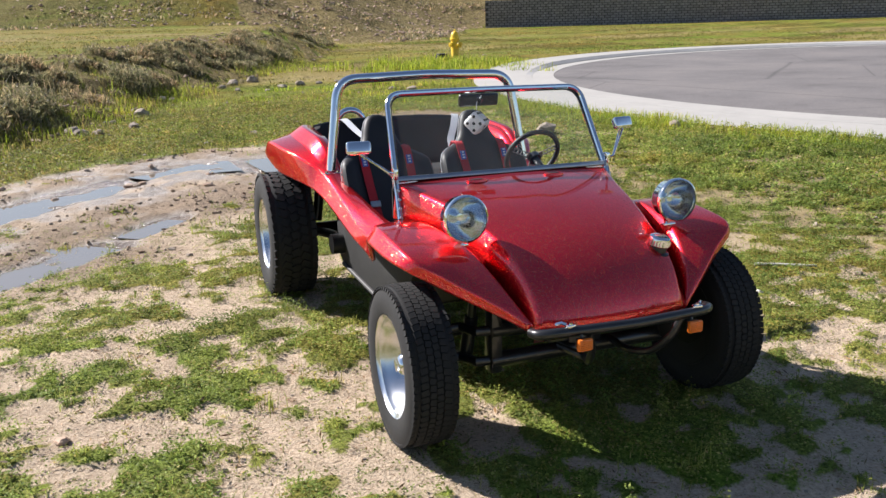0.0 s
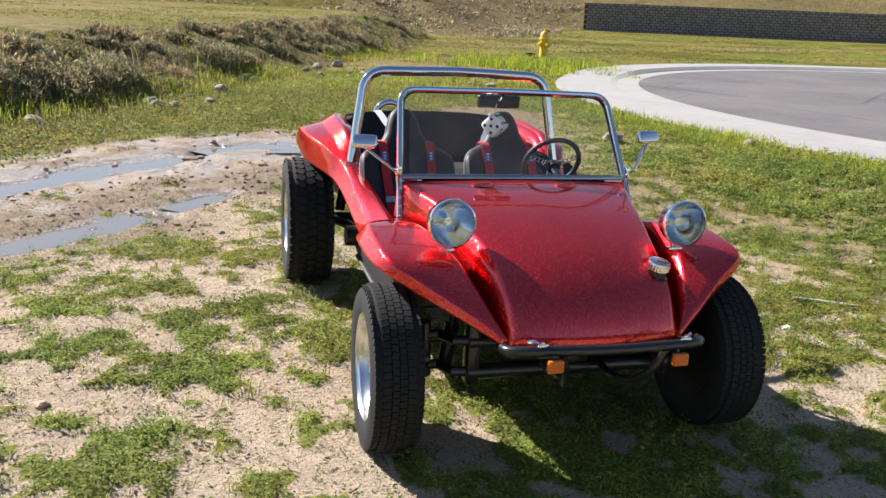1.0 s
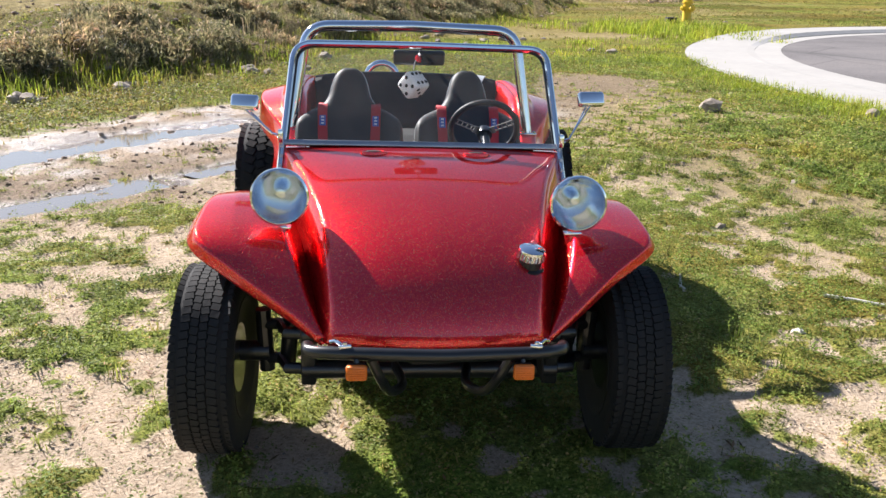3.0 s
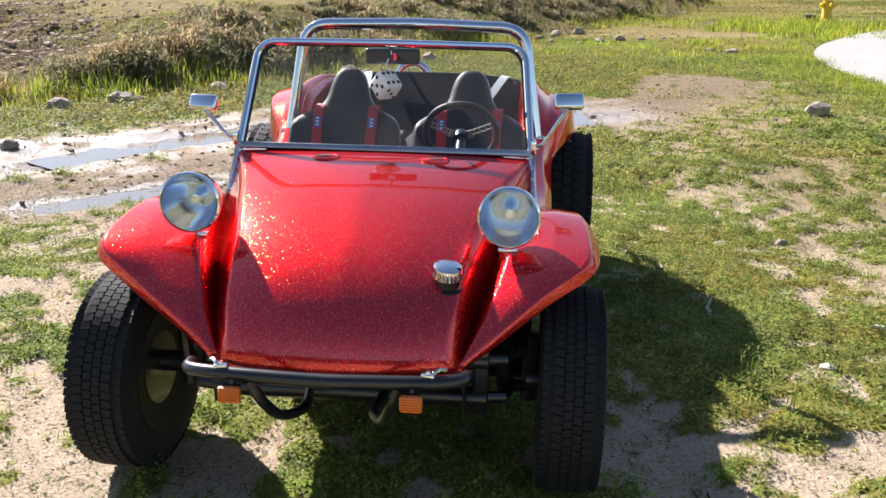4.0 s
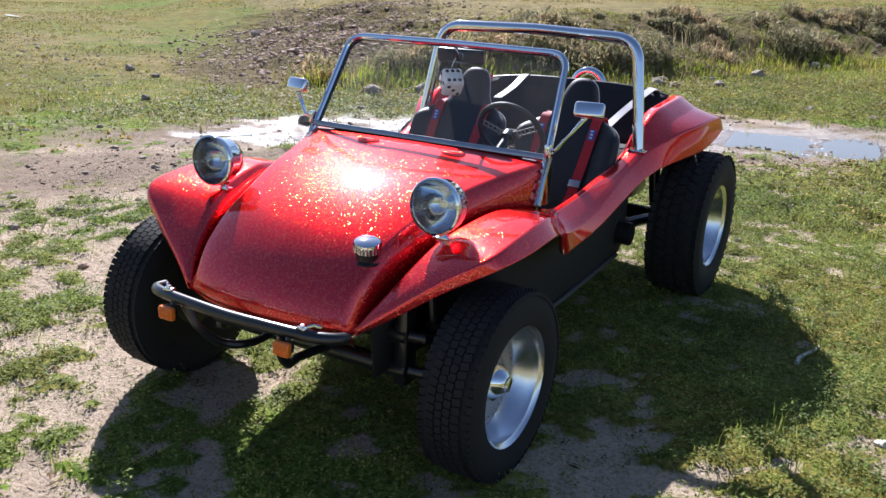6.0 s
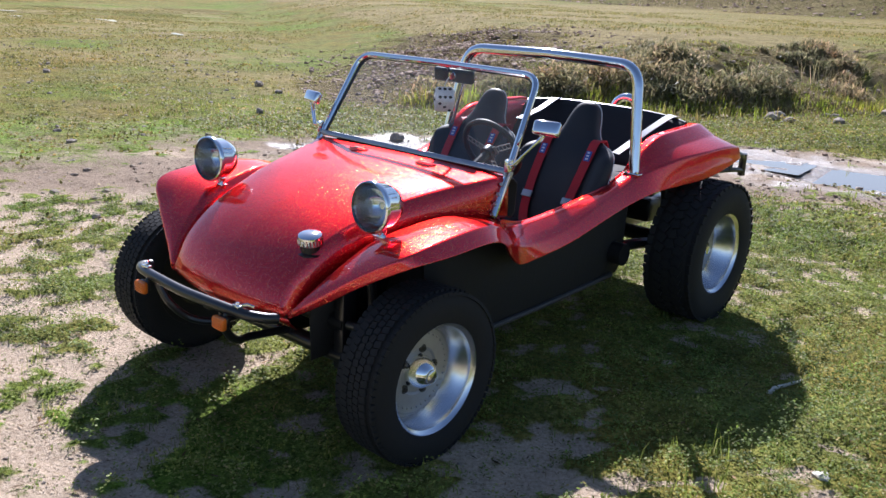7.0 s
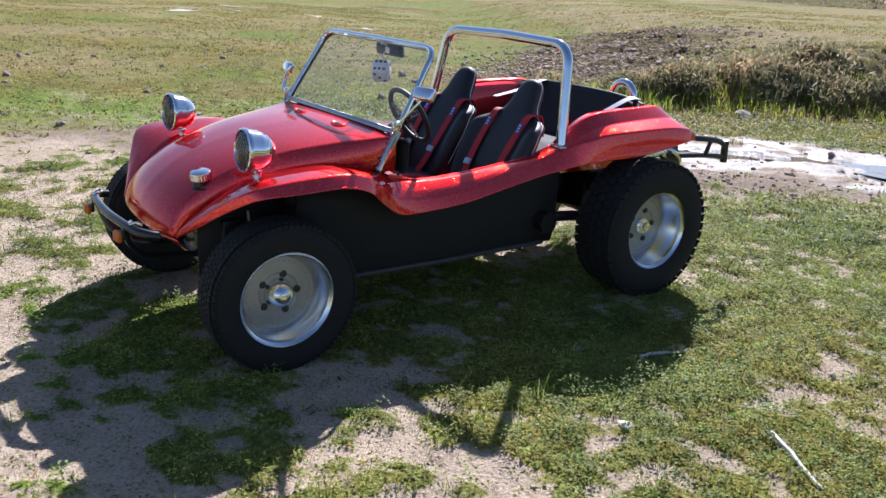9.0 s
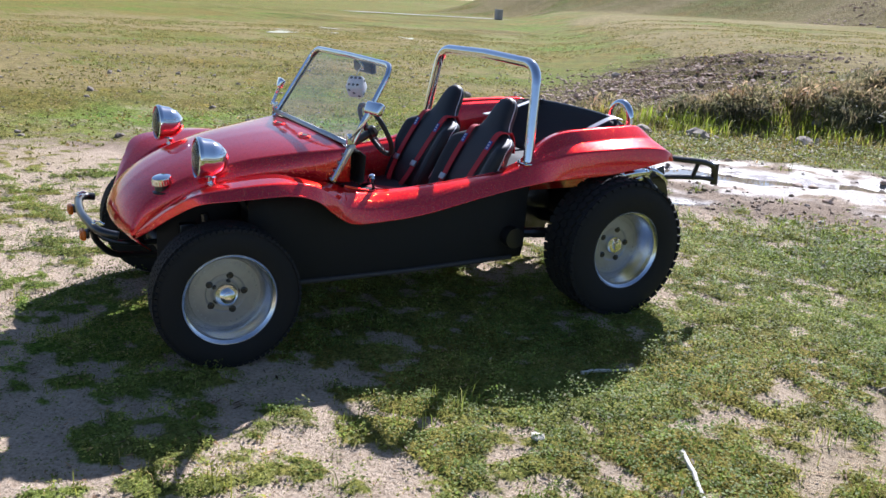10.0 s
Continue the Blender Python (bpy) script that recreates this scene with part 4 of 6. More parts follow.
    if name == "front_wheel":
        turned(bm, [(0.066, base - 0.004), (0.064, base + 0.006), (0.061, base + 0.016), (0.056, base + 0.032), (0.047, base + 0.048), (0.034, base + 0.062), (0.028, base + 0.067), (0.0255, base + 0.068), (0.025, base + 0.074), (0.020, base + 0.077), (0.0, base + 0.078)], 40)
    else:
        turned(bm, [(0.046, base - 0.004), (0.046, base + 0.020), (0.040, base + 0.028), (0.024, base + 0.031), (0.022, base + 0.050), (0.0, base + 0.052)], 32)
    part("hub_cap", bm, CHROME, ob, "chrome cone hub cap" if name == "front_wheel" else "short chrome hub cap")
    # black disc painted for the shade of each lug hole, nut raised on it
    for i in range(5):
        a = 2 * math.pi * (i + 0.3) / 5
        bm = bmesh.new()
        turned(bm, [(0.016, base - 0.004), (0.016, base + 0.003), (0.010, base + 0.005), (0.009, base + 0.010), (0.0, base + 0.011)], 14, pose(0.083 * math.cos(a), 0.083 * math.sin(a), 0.0026))
        part("wheel_nut", bm, BLACK, ob)
    bm = bmesh.new()
    for i in range(36):
        a = 2 * math.pi * i / 36
        turned(bm, [(0.0042, base), (0.003, base + 0.0095), (0.0, base + 0.011)], 8, pose(rim_r * 0.68 * math.cos(a), rim_r * 0.68 * math.sin(a), 0))
    part("rivet_ring", bm, STEEL, ob)
    bm = bmesh.new()
    turned(bm, [(0.0, -hw * 0.8), (0.13, -hw * 0.8), (0.135, base - 0.035), (0.06, base - 0.02), (0.0, base - 0.02)], 32)
    part("brake_drum", bm, BLACK, ob)
    return ob


ROAD_TREAD = [(-0.82, 0.31, 8), (-0.46, 0.31, -12), (-0.13, 0.26, 10), (0.17, 0.26, -10), (0.50, 0.31, 12), (0.84, 0.31, -8)]
MUD_TREAD = [(-0.84, 0.34, 6), (-0.42, 0.36, -24), (0.0, 0.34, 22), (0.42, 0.36, -24), (0.84, 0.34, 6)]
for side in (1, -1):
    wheel(0.693 * side - 0.018, -0.018, 0.294, -2.0, 0.318, 0.182, 0.204, 0.098, 0.027, ROAD_TREAD, "front_wheel")
    wheel(0.770 * side, 2.055, 0.365, -1.5, 0.365, 0.250, 0.209, 0.120, 0.050, MUD_TREAD, "rear_wheel")


# ---- running gear ----
def running_gear():
    bm = bmesh.new()
    for z in (0.30, 0.425):
        tube(bm, [(-0.42, -0.13, z), (0.42, -0.13, z)], 0.032, 14)
    for side in (1, -1):
        block(bm, (0.05, 0.07, 0.30), pose(0.40 * side, -0.12, 0.40), 0.01)
    part("front_axle_beam", bm, BLACK, buggy, "black twin-tube front axle beam")
    for side in (1, -1):
        bm = bmesh.new()
        for z in (0.30, 0.425):
            tube(bm, [(0.40 * side, -0.13, z), (0.47 * side, -0.12, z), (0.50 * side, -0.02, z - 0.01), (0.57 * side, 0.0, z - 0.02)], 0.020, 10)
        tube(bm, [(0.55 * side, 0.0, 0.24), (0.56 * side, 0.0, 0.46)], 0.026, 10)
        tube(bm, [(0.54 * side, 0.0, 0.308), (0.64 * side, 0.0, 0.308)], 0.035, 12)
        part("front_arm", bm, BLACK, buggy)
        bm = bmesh.new()
        tube(bm, [(0.45 * side, -0.05, 0.60), (0.46 * side, -0.04, 0.45)], 0.018, 10)
        tube(bm, [(0.46 * side, -0.04, 0.46), (0.48 * side, -0.02, 0.27)], 0.028, 12)
        part("shock_absorber", bm, BLACK, buggy)
        bm = bmesh.new()
        tube(bm, [(0.05 * side, 0.06, 0.36), (0.52 * side, 0.08, 0.35)], 0.010, 8)
        part("tie_rod", bm, BLACK, buggy)
        # rear arm and axle
        bm = bmesh.new()
        tube(bm, [(0.10 * side, 2.055, 0.37), (0.70 * side, 2.055, 0.365)], 0.040, 14)
        tube(bm, [(0.50 * side, 1.52, 0.40), (0.56 * side, 1.75, 0.40), (0.62 * side, 2.045, 0.37)], 0.028, 10)
        tube(bm, [(0.48 * side, 1.52, 0.40), (0.62 * side, 1.52, 0.40)], 0.055, 14)
        part("rear_axle", bm, BLACK, buggy)
        bm = bmesh.new()
        tube(bm, [(0.52 * side, 2.08, 0.74), (0.57 * side, 2.05, 0.42)], 0.030, 12)
        part("shock_absorber", bm, BLACK, buggy)
    bm = bmesh.new()
    block(bm, (0.26, 0.50, 0.28), pose(0, 1.85, 0.40), 0.05)
    block(bm, (0.44, 0.42, 0.34), pose(0, 2.36, 0.46), 0.05)
    block(bm, (0.80, 0.26, 0.14), pose(0, 2.32, 0.46), 0.03)
    part("engine", bm, BLACK, buggy, "dark air-cooled engine under the tail")
    for side in (1, -1):
        bm = bmesh.new()
        tube(bm, catmull([(0.36 * side, 2.24, 0.55), (0.50 * side, 2.22, 0.66), (0.56 * side, 2.34, 0.70), (0.50 * side, 2.50, 0.68), (0.30 * side, 2.62, 0.60)], 20), 0.022, 12)
        tube(bm, catmull([(0.36 * side, 2.38, 0.55), (0.48 * side, 2.40, 0.64), (0.50 * side, 2.48, 0.66), (0.34 * side, 2.62, 0.60)], 16), 0.020, 12)
        part("exhaust_pipe", bm, CHROME, buggy, "chrome exhaust header pipe")
    bm = bmesh.new()
    sheet(bm, [[(x, y, z) for x in (-0.42, 0, 0.42)] for y, z in ((0.66, 0.285), (0.72, 0.265), (1.65, 0.26))])
    thicken(part("belly_pan", bm, MATT, buggy), 0.01)
    bm = bmesh.new()
    block(bm, (0.16, 0.74, 0.14), pose(0, 0.22, 0.34), 0.02)
    part("frame_head", bm, BLACK, buggy, "black backbone tunnel running to the front axle")
    # inner arch behind the front axle
    bm = bmesh.new()
    sheet(bm, [[(x, y, z) for x in (-0.54, 0, 0.54)] for y, z in ((0.15, 0.60), (0.12, 0.64), (0.10, 0.68))])
    thicken(part("bulkhead", bm, MATT, buggy, "black bulkhead behind the front axle"), 0.01)
    bm = bmesh.new()
    sheet(bm, [[(x, y, z) for x in (0.27, 0.40, 0.54)] for y, z in ((0.16, 0.27), (0.15, 0.45), (0.145, 0.61))])
    thicken(part("splash_guard", bm, MATT, buggy), 0.006)
    for side in (1, -1):
        bm = bmesh.new()
        sheet(bm, [[(side * 0.36, y, 0.30 if side > 0 else 0.46), (side * 0.35, y, 0.45 if side > 0 else 0.50), (side * (0.345 + max(0, y + 0.3) * 0.2), y, top)] for y, top in ((-0.24, 0.53), (-0.1, 0.62), (0.13, 0.68))])
        thicken(part("inner_arch", bm, MATT, buggy), 0.006)


running_gear()


# ---- bright work ----
def headlamp(side):
    x, y, z = (0.467, -0.055, 0.855) if side > 0 else (-0.490, -0.035, 0.861)
    m = pose(x, y, z, 90 - 3, 0, -2 * side)
    bm = bmesh.new()
    # bowl: z of the turned shape looks ahead of the car
    turned(bm, [(0.092, 0.030), (0.0935, 0.022), (0.092, 0.012), (0.088, 0.004), (0.084, -0.030), (0.068, -0.068), (0.042, -0.096), (0.018, -0.106), (0.0, -0.108)], 48)
    turned(bm, [(0.092, 0.030), (0.086, 0.033), (0.0835, 0.028), (0.082, 0.020)], 48)
    lamp_ob = part("headlamp", bm, CHROME, buggy, "round chrome headlamp on a short post")
    lamp_ob.matrix_basis = m
    bm = bmesh.new()
    turned(bm, [(0.082, 0.020), (0.070, -0.010), (0.045, -0.045), (0.016, -0.062), (0.014, -0.030), (0.0, -0.028)], 40)
    part("reflector", bm, MIRROR, lamp_ob)
    bm = bmesh.new()
    turned(bm, [(0.083, 0.024), (0.070, 0.034), (0.045, 0.041), (0.020, 0.044), (0.0, 0.045)], 40)
    turned(bm, [(0.083, 0.020), (0.070, 0.030), (0.045, 0.037), (0.020, 0.040), (0.0, 0.041)], 40)
    lens = part("lens", bm, LENS, lamp_ob, "clear ribbed glass lens")
    lens.visible_shadow = False
    bm = bmesh.new()
    tube(bm, [(x, y + 0.035, z - 0.085), (x, y + 0.035, z - 0.112)], [0.020, 0.014], 16)
    block(bm, (0.060, 0.030, 0.010), pose(x, y + 0.032, z - 0.113), 0.003)
    part("bracket", bm, CHROME, buggy)
    bm = bmesh.new()
    tube(bm, [(x, y + 0.033, z - 0.117), (x, y + 0.033, z - 0.19)], [0.024, 0.030], 18)
    part("lamp_post", bm, RED, buggy)


for side in (1, -1):
    headlamp(side)


def filler_cap():
    m = pose(0.297, -0.197, 0.711, 10, 6, 0) @ Matrix.Scale(1.12, 4)
    bm = bmesh.new()
    turned(bm, [(0.0, 0.034), (0.030, 0.033), (0.037, 0.029), (0.039, 0.022), (0.0385, 0.004), (0.036, 0.0), (0.0, 0.0)], 36)
    cap_ring = []
    for i in range(96):
        a = math.pi * i / 48
        r = 0.0388 + 0.0018 * (1 if i % 4 < 2 else 0)
        cap_ring.append((r * math.cos(a), r * math.sin(a)))
    sheet(bm, [[(x, y, h) for x, y in cap_ring] for h in (0.003, 0.022)], closed=True)
    cap = part("filler_cap", bm, CHROME, buggy, "chrome fuel filler cap on the bonnet")
    cap.matrix_basis = m
    bm = bmesh.new()
    turned(bm, [(0.034, 0.002), (0.034, -0.022), (0.044, -0.026), (0.044, -0.05)], 28)
    part("filler_neck", bm, BLACK, cap)


filler_cap()


def windscreen():
    # frame: lower ends, up the posts, round the top corners
    left = fillet([(0.556, 0.515, 0.745), (0.541, 0.610, 0.905), (0.507, 0.822, 1.268), (0.0, 0.822, 1.272)], 0.075, 8)
    pts = [tuple(q) for q in left] + [(-q[0], q[1], q[2]) for q in left[-2::-1]]
    bm = bmesh.new()
    tube(bm, pts, 0.0135, 10)
    ob = part("windscreen_frame", bm, CHROME, buggy, "chrome windscreen frame with rounded upper corners")
    bm = bmesh.new()
    inner = [(q[0] * 0.972, q[1] + 0.004, q[2] - (0.012 if q[2] > 1.2 else 0)) for q in pts if q[2] > 0.9]
    tube(bm, inner, 0.006, 8)
    part("rubber_seal", bm, BLACK, ob)
    bm = bmesh.new()
    block(bm, (1.075, 0.020, 0.024), pose(0, 0.606, 0.908, -30, 0, 0), 0.006)
    part("lower_rail", bm, STEEL, ob, "blue-grey metal rail under the glass")
    # glass
    bm = bmesh.new()
    outline = [(0.532, 0.614, 0.915)] + [(q[0] * 0.975, q[1] + 0.002, q[2] - 0.008) for q in left if q[2] > 1.1]
    outline = outline + [(-a, b, c) for a, b, c in outline[::-1] if a > 0]
    vs = [bm.verts.new(p) for p in outline]
    bm.faces.new(vs)
    pane = part("windscreen_glass", bm, GLASS, ob, "clear slightly dusty glass")
    if pane.data.polygons[0].normal.y > 0:
        pane.data.flip_normals()
    pane.visible_shadow = False
    # post brackets with wing bolts
    for s in (1, -1):
        bm = bmesh.new()
        d = Vector((0.541 * s - 0.556 * s, 0.095, 0.160)).normalized()
        for k in range(5):
            q = Vector((0.556 * s, 0.515, 0.745)) + d * (0.01 + 0.042 * k)
            tube(bm, [q + Vector((0, -0.004, 0)), q + Vector((0, -0.022, 0.004))], 0.007, 8)
        block(bm, (0.012, 0.030, 0.20), pose(0.549 * s, 0.566, 0.826, -30.7, 0, 0), 0.003)
        part("post_bracket", bm, STEEL, ob)
    return ob


windscreen()


def roll_bar():
    left = fillet([(0.592, 1.575, 0.78), (0.515, 1.640, 1.285), (0.0, 1.645, 1.297)], 0.11, 9)
    pts = [tuple(q) for q in left] + [(-q[0], q[1], q[2]) for q in left[-2::-1]]
    bm = bmesh.new()
    tube(bm, pts, 0.0265, 18)
    ob = part("roll_bar", bm, CHROME, buggy, "polished tubular roll bar")
    for s in (1, -1):
        bm = bmesh.new()
        block(bm, (0.085, 0.085, 0.008), pose(0.592 * s, 1.575, 0.792, 0, 0, 0), 0.003)
        for dx in (-0.03, 0.03):
            turned(bm, [(0.008, 0.0), (0.008, 0.008), (0, 0.009)], 8, pose(0.592 * s + dx, 1.545, 0.797))
        part("foot_plate", bm, CHROME, ob)


roll_bar()


def front_bumper():
    bm = bmesh.new()
    line = catmull([(-0.385, -0.405, 0.505), (-0.372, -0.452, 0.512), (-0.29, -0.488, 0.522), (-0.12, -0.508, 0.525), (0.0, -0.512, 0.524), (0.12, -0.508, 0.525), (0.29, -0.488, 0.522), (0.355, -0.452, 0.515), (0.372, -0.405, 0.505)], 40)
    tube(bm, line, 0.019, 14)
    ob = part("front_bumper", bm, BLACK, buggy, "black tubular front bumper")
    for s in (1, -1):
        bm = bmesh.new()
        tube(bm, catmull([(0.20 * s, -0.495, 0.508), (0.17 * s, -0.47, 0.43), (0.14 * s, -0.40, 0.355), (0.10 * s, -0.30, 0.33), (0.12 * s, -0.14, 0.32)], 18), 0.015, 10)
        part("bumper_stay", bm, BLACK, ob)
        bm = bmesh.new()
        block(bm, (0.036, 0.022, 0.010), pose(0.273 * s, -0.490, 0.544, 0, 0, -8 * s), 0.003)
        tube(bm, [(0.273 * s, -0.490, 0.545), (0.273 * s, -0.490, 0.556)], 0.007, 8)
        tube(bm, [(0.286 * s, -0.484, 0.548), (0.30 * s, -0.47, 0.552), (0.315 * s, -0.455, 0.543)], 0.006, 8)
        part("bumper_bolt", bm, CHROME, ob)
    for x in (-0.240, 0.233):
        bm = bmesh.new()
        block(bm, (0.060, 0.022, 0.046), pose(x, -0.535, 0.483), 0.008)
        for k in range(5):
            block(bm, (0.050, 0.003, 0.003), pose(x, -0.5465, 0.469 + 0.007 * k), 0)
        ind = part("indicator", bm, AMBER, buggy, "square amber indicator lamp")
        bm = bmesh.new()
        block(bm, (0.050, 0.016, 0.036), pose(x, -0.517, 0.486), 0.005)
        tube(bm, [(x, -0.515, 0.49), (x, -0.505, 0.512)], 0.008, 8)
        part("indicator_base", bm, BLACK, ind)


front_bumper()


def rear_bumper():
    for s in (1, -1):
        bm = bmesh.new()
        tube(bm, catmull([(0.42 * s, 2.38, 0.80), (0.56 * s, 2.60, 0.775), (0.61 * s, 2.80, 0.755), (0.605 * s, 2.90, 0.720), (0.60 * s, 2.925, 0.655)], 20), 0.017, 10)
        tube(bm, catmull([(0.42 * s, 2.40, 0.64), (0.53 * s, 2.60, 0.66), (0.59 * s, 2.80, 0.66), (0.60 * s, 2.91, 0.645)], 16), 0.015, 10)
        tube(bm, [(0.602 * s, 2.915, 0.745), (0.598 * s, 2.93, 0.615)], 0.022, 10)
        tube(bm, [(0.60 * s, 2.78, 0.755), (0.585 * s, 2.76, 0.655)], 0.013, 8)
        part("rear_bumper", bm, BLACK, buggy, "black tubular rear nerf bar")
        bm = bmesh.new()
        tube(bm, [(0.45 * s, 2.36, 0.78), (0.56 * s, 2.50, 0.60), (0.5 * s, 2.62, 0.42)], 0.02, 10)
        block(bm, (0.012, 0.18, 0.20), pose(0.50 * s, 2.55, 0.60, 20, 0, 0), 0.004)
        part("tail_stay", bm, BLACK, buggy)
    for s in (1, -1):
        for k, (y0, z0) in enumerate(((2.16, 0.70), (2.30, 0.71), (2.42, 0.70))):
            bm = bmesh.new()
            tube(bm, catmull([(0.30 * s, y0 + 0.06, z0 - 0.06), (0.47 * s, y0 + 0.04, z0 + 0.01), (0.555 * s, y0 + 0.10, z0 - 0.01), (0.48 * s, y0 + 0.24, z0 - 0.10), (0.36 * s, 2.62, 0.50)], 16), 0.013, 12)
            part("exhaust_pipe", bm, CHROME, buggy, "chrome exhaust pipe curving behind the rear wheel")
    bm = bmesh.new()
    arch = [(-0.13 + 0.092 * math.cos(a), 2.78, 0.905 + 0.092 * math.sin(a)) for a in np.linspace(0, math.pi, 20)]
    tube(bm, [(-0.038, 2.78, 0.60)] + arch + [(-0.222, 2.78, 0.60)], 0.025, 14)
    part("chrome_hoop", bm, CHROME, buggy, "upright chrome hoop behind the engine")
    bm = bmesh.new()
    turned(bm, [(0.0, 0.03), (0.09, 0.03), (0.10, 0.022), (0.10, -0.02), (0.06, -0.03), (0.05, -0.30)], 32, pose(-0.06, 2.56, 0.90))
    part("air_cleaner", bm, BLACK, buggy, "black round air cleaner")


rear_bumper()


def door_mirror(side):
    base, tip = Vector((0.548 * side, 0.60, 0.935)), Vector((0.666, 0.650, 1.065)) if side > 0 else Vector((-0.686, 0.665, 1.022))
    bm = bmesh.new()
    tube(bm, [base, base + Vector((0.03 * side, -0.012, 0.010)), tip], 0.0055, 8)
    tube(bm, [base + Vector((0, 0.012, -0.02)), base + Vector((0.035 * side, 0, 0.01)), tip + Vector((-0.015 * side, 0.004, -0.004))], 0.004, 8)
    block(bm, (0.02, 0.035, 0.05), pose(*base, 0, 0, 0), 0.004)
    arm = part("mirror_arm", bm, CHROME, buggy, "chrome door mirror on a braced arm")
    m = pose(0.670, 0.660, 1.093, -22, 0, 12) if side > 0 else pose(-0.690, 0.675, 1.050, -22, 0, -12)
    bm = bmesh.new()
    block(bm, (0.112, 0.034, 0.060), m, 0.014, 3)
    shell = part("mirror_shell", bm, CHROME, arm)
    bm = bmesh.new()
    block(bm, (0.100, 0.004, 0.048), m @ pose(0, 0.018, 0), 0.0015)
    part("mirror_glass", bm, CHROME, shell)


for side in (1, -1):
    door_mirror(side)


def inner_mirror():
    bm = bmesh.new()
    block(bm, (0.215, 0.028, 0.062), pose(-0.005, 0.905, 1.215, 8, 0, 3), 0.012, 3)
    ob = part("rear_view_mirror", bm, BLACK, buggy, "black-backed interior mirror")
    bm = bmesh.new()
    tube(bm, catmull([(-0.005, 0.895, 1.222), (-0.005, 0.865, 1.245), (-0.005, 0.832, 1.262)], 8), 0.007, 8)
    turned(bm, [(0, 0.006), (0.018, 0.005), (0.02, 0)], 16, pose(-0.005, 0.892, 1.215, 98, 0, 0))
    part("mirror_stem", bm, CHROME, ob)
    bm = bmesh.new()
    block(bm, (0.200, 0.003, 0.050), pose(-0.005, 0.920, 1.217, 8, 0, 3), 0)
    part("mirror_glass", bm, CHROME, ob)


inner_mirror()


# ---- cockpit ----
def seat(x):
    """High-back bucket seat: outline by height, thickness bulging forward, reclined."""
    lean = pose(x, 1.332, 0.45, -27, 0, 0)
    levels = [(0.00, 0.215, 0.075), (0.10, 0.245, 0.085), (0.22, 0.258, 0.085), (0.34, 0.262, 0.075), (0.42, 0.250, 0.065), (0.475, 0.205, 0.055), (0.51, 0.140, 0.050), (0.56, 0.104, 0.048), (0.62, 0.088, 0.046), (0.67, 0.070, 0.040), (0.70, 0.042, 0.028), (0.71, 0.01, 0.006)]
    rows = catmull(levels, 36)
    bm = bmesh.new()
    rings = []
    for h, w, d in rows:
        ring = []
        for a in np.linspace(0, 2 * math.pi, 28, endpoint=False):
            c, s = math.cos(a), math.sin(a)
            px = w * abs(c) ** 0.65 * (1 if c > 0 else -1)
            py = d * abs(s) ** 0.8 * (1 if s > 0 else -1)
            wing = -0.055 * smooth(0.55, 0.95, abs(px) / 0.262) * (1 - smooth(0.40, 0.5, h))
            ring.append(lean @ Vector((px, py + wing, h)))
        rings.append(ring)
    vs = sheet(bm, rings, closed=True)
    bm.faces.new(vs[0][::-1])
    bm.faces.new(vs[-1])
    back = part("seat", bm, VINYL, buggy, "black vinyl high-back bucket seat")
    bm = bmesh.new()
    block(bm, (0.45, 0.46, 0.13), pose(x, 1.10, 0.43, 8, 0, 0), 0.045, 4)
    part("seat_cushion", bm, VINYL, back)
    for s in (1, -1):
        bm = bmesh.new()
        line = [lean @ Vector((s * (w + 0.002) * 0.985, -0.045 * (1 - smooth(0.40, 0.5, h)), h)) for h, w, d in rows[4:-2]]
        tube(bm, line, 0.0028, 6)
        part("piping", bm, SILVER, back, "pale piping along the seat edge")
    # harness: two shoulder straps over the seat and on to the rear rim
    for s in (1, -1):
        bm = bmesh.new()
        dx = s * 0.132
        pts = [lean @ Vector((dx * 1.05, 0.07, 0.44)), lean @ Vector((dx, 0.02, 0.515)), lean @ Vector((dx * 0.98, -0.052, 0.50)), lean @ Vector((dx * 0.97, -0.073, 0.42)), lean @ Vector((dx * 0.92, -0.092, 0.25)), lean @ Vector((dx * 0.8, -0.098, 0.10)), lean @ Vector((dx * 0.6, -0.10, 0.02))]
        ribbon(bm, catmull(pts, 30), 0.046, 0.004, (0, -0.9, 0.45))
        strap = part("harness_strap", bm, BELT, back, "red shoulder harness strap")
        bm = bmesh.new()
        block(bm, (0.030, 0.003, 0.052), lean @ pose(dx * 0.965, -0.0795, 0.415, -4, 0, 0), 0)
        tag = part("strap_label", bm, PATCH, strap, "small blue label")
        bm = bmesh.new()
        for k in range(3):
            block(bm, (0.014, 0.0015, 0.008), lean @ pose(dx * 0.965, -0.0815, 0.400 + 0.016 * k, -4, 0, 0), 0)
        part("label_print", bm, PALE, tag)
        bm = bmesh.new()
        block(bm, (0.056, 0.010, 0.035), lean @ pose(dx * 0.86, -0.103, 0.17, -4, 0, 0), 0.003)
        part("buckle", bm, STEEL, strap)
    for s in (1, -1):
        bm = bmesh.new()
        pts = [(x + 0.16 * s, 1.36, 0.50), (x + 0.22 * s, 1.22, 0.52), (x + 0.10 * s, 1.10, 0.515), (x + 0.03 * s, 1.08, 0.51)]
        ribbon(bm, catmull(pts, 14), 0.046, 0.004, (0, -0.2, 1))
        part("lap_strap", bm, BELT, back)
    return back


for x in (-0.305, 0.275):
    seat(x)

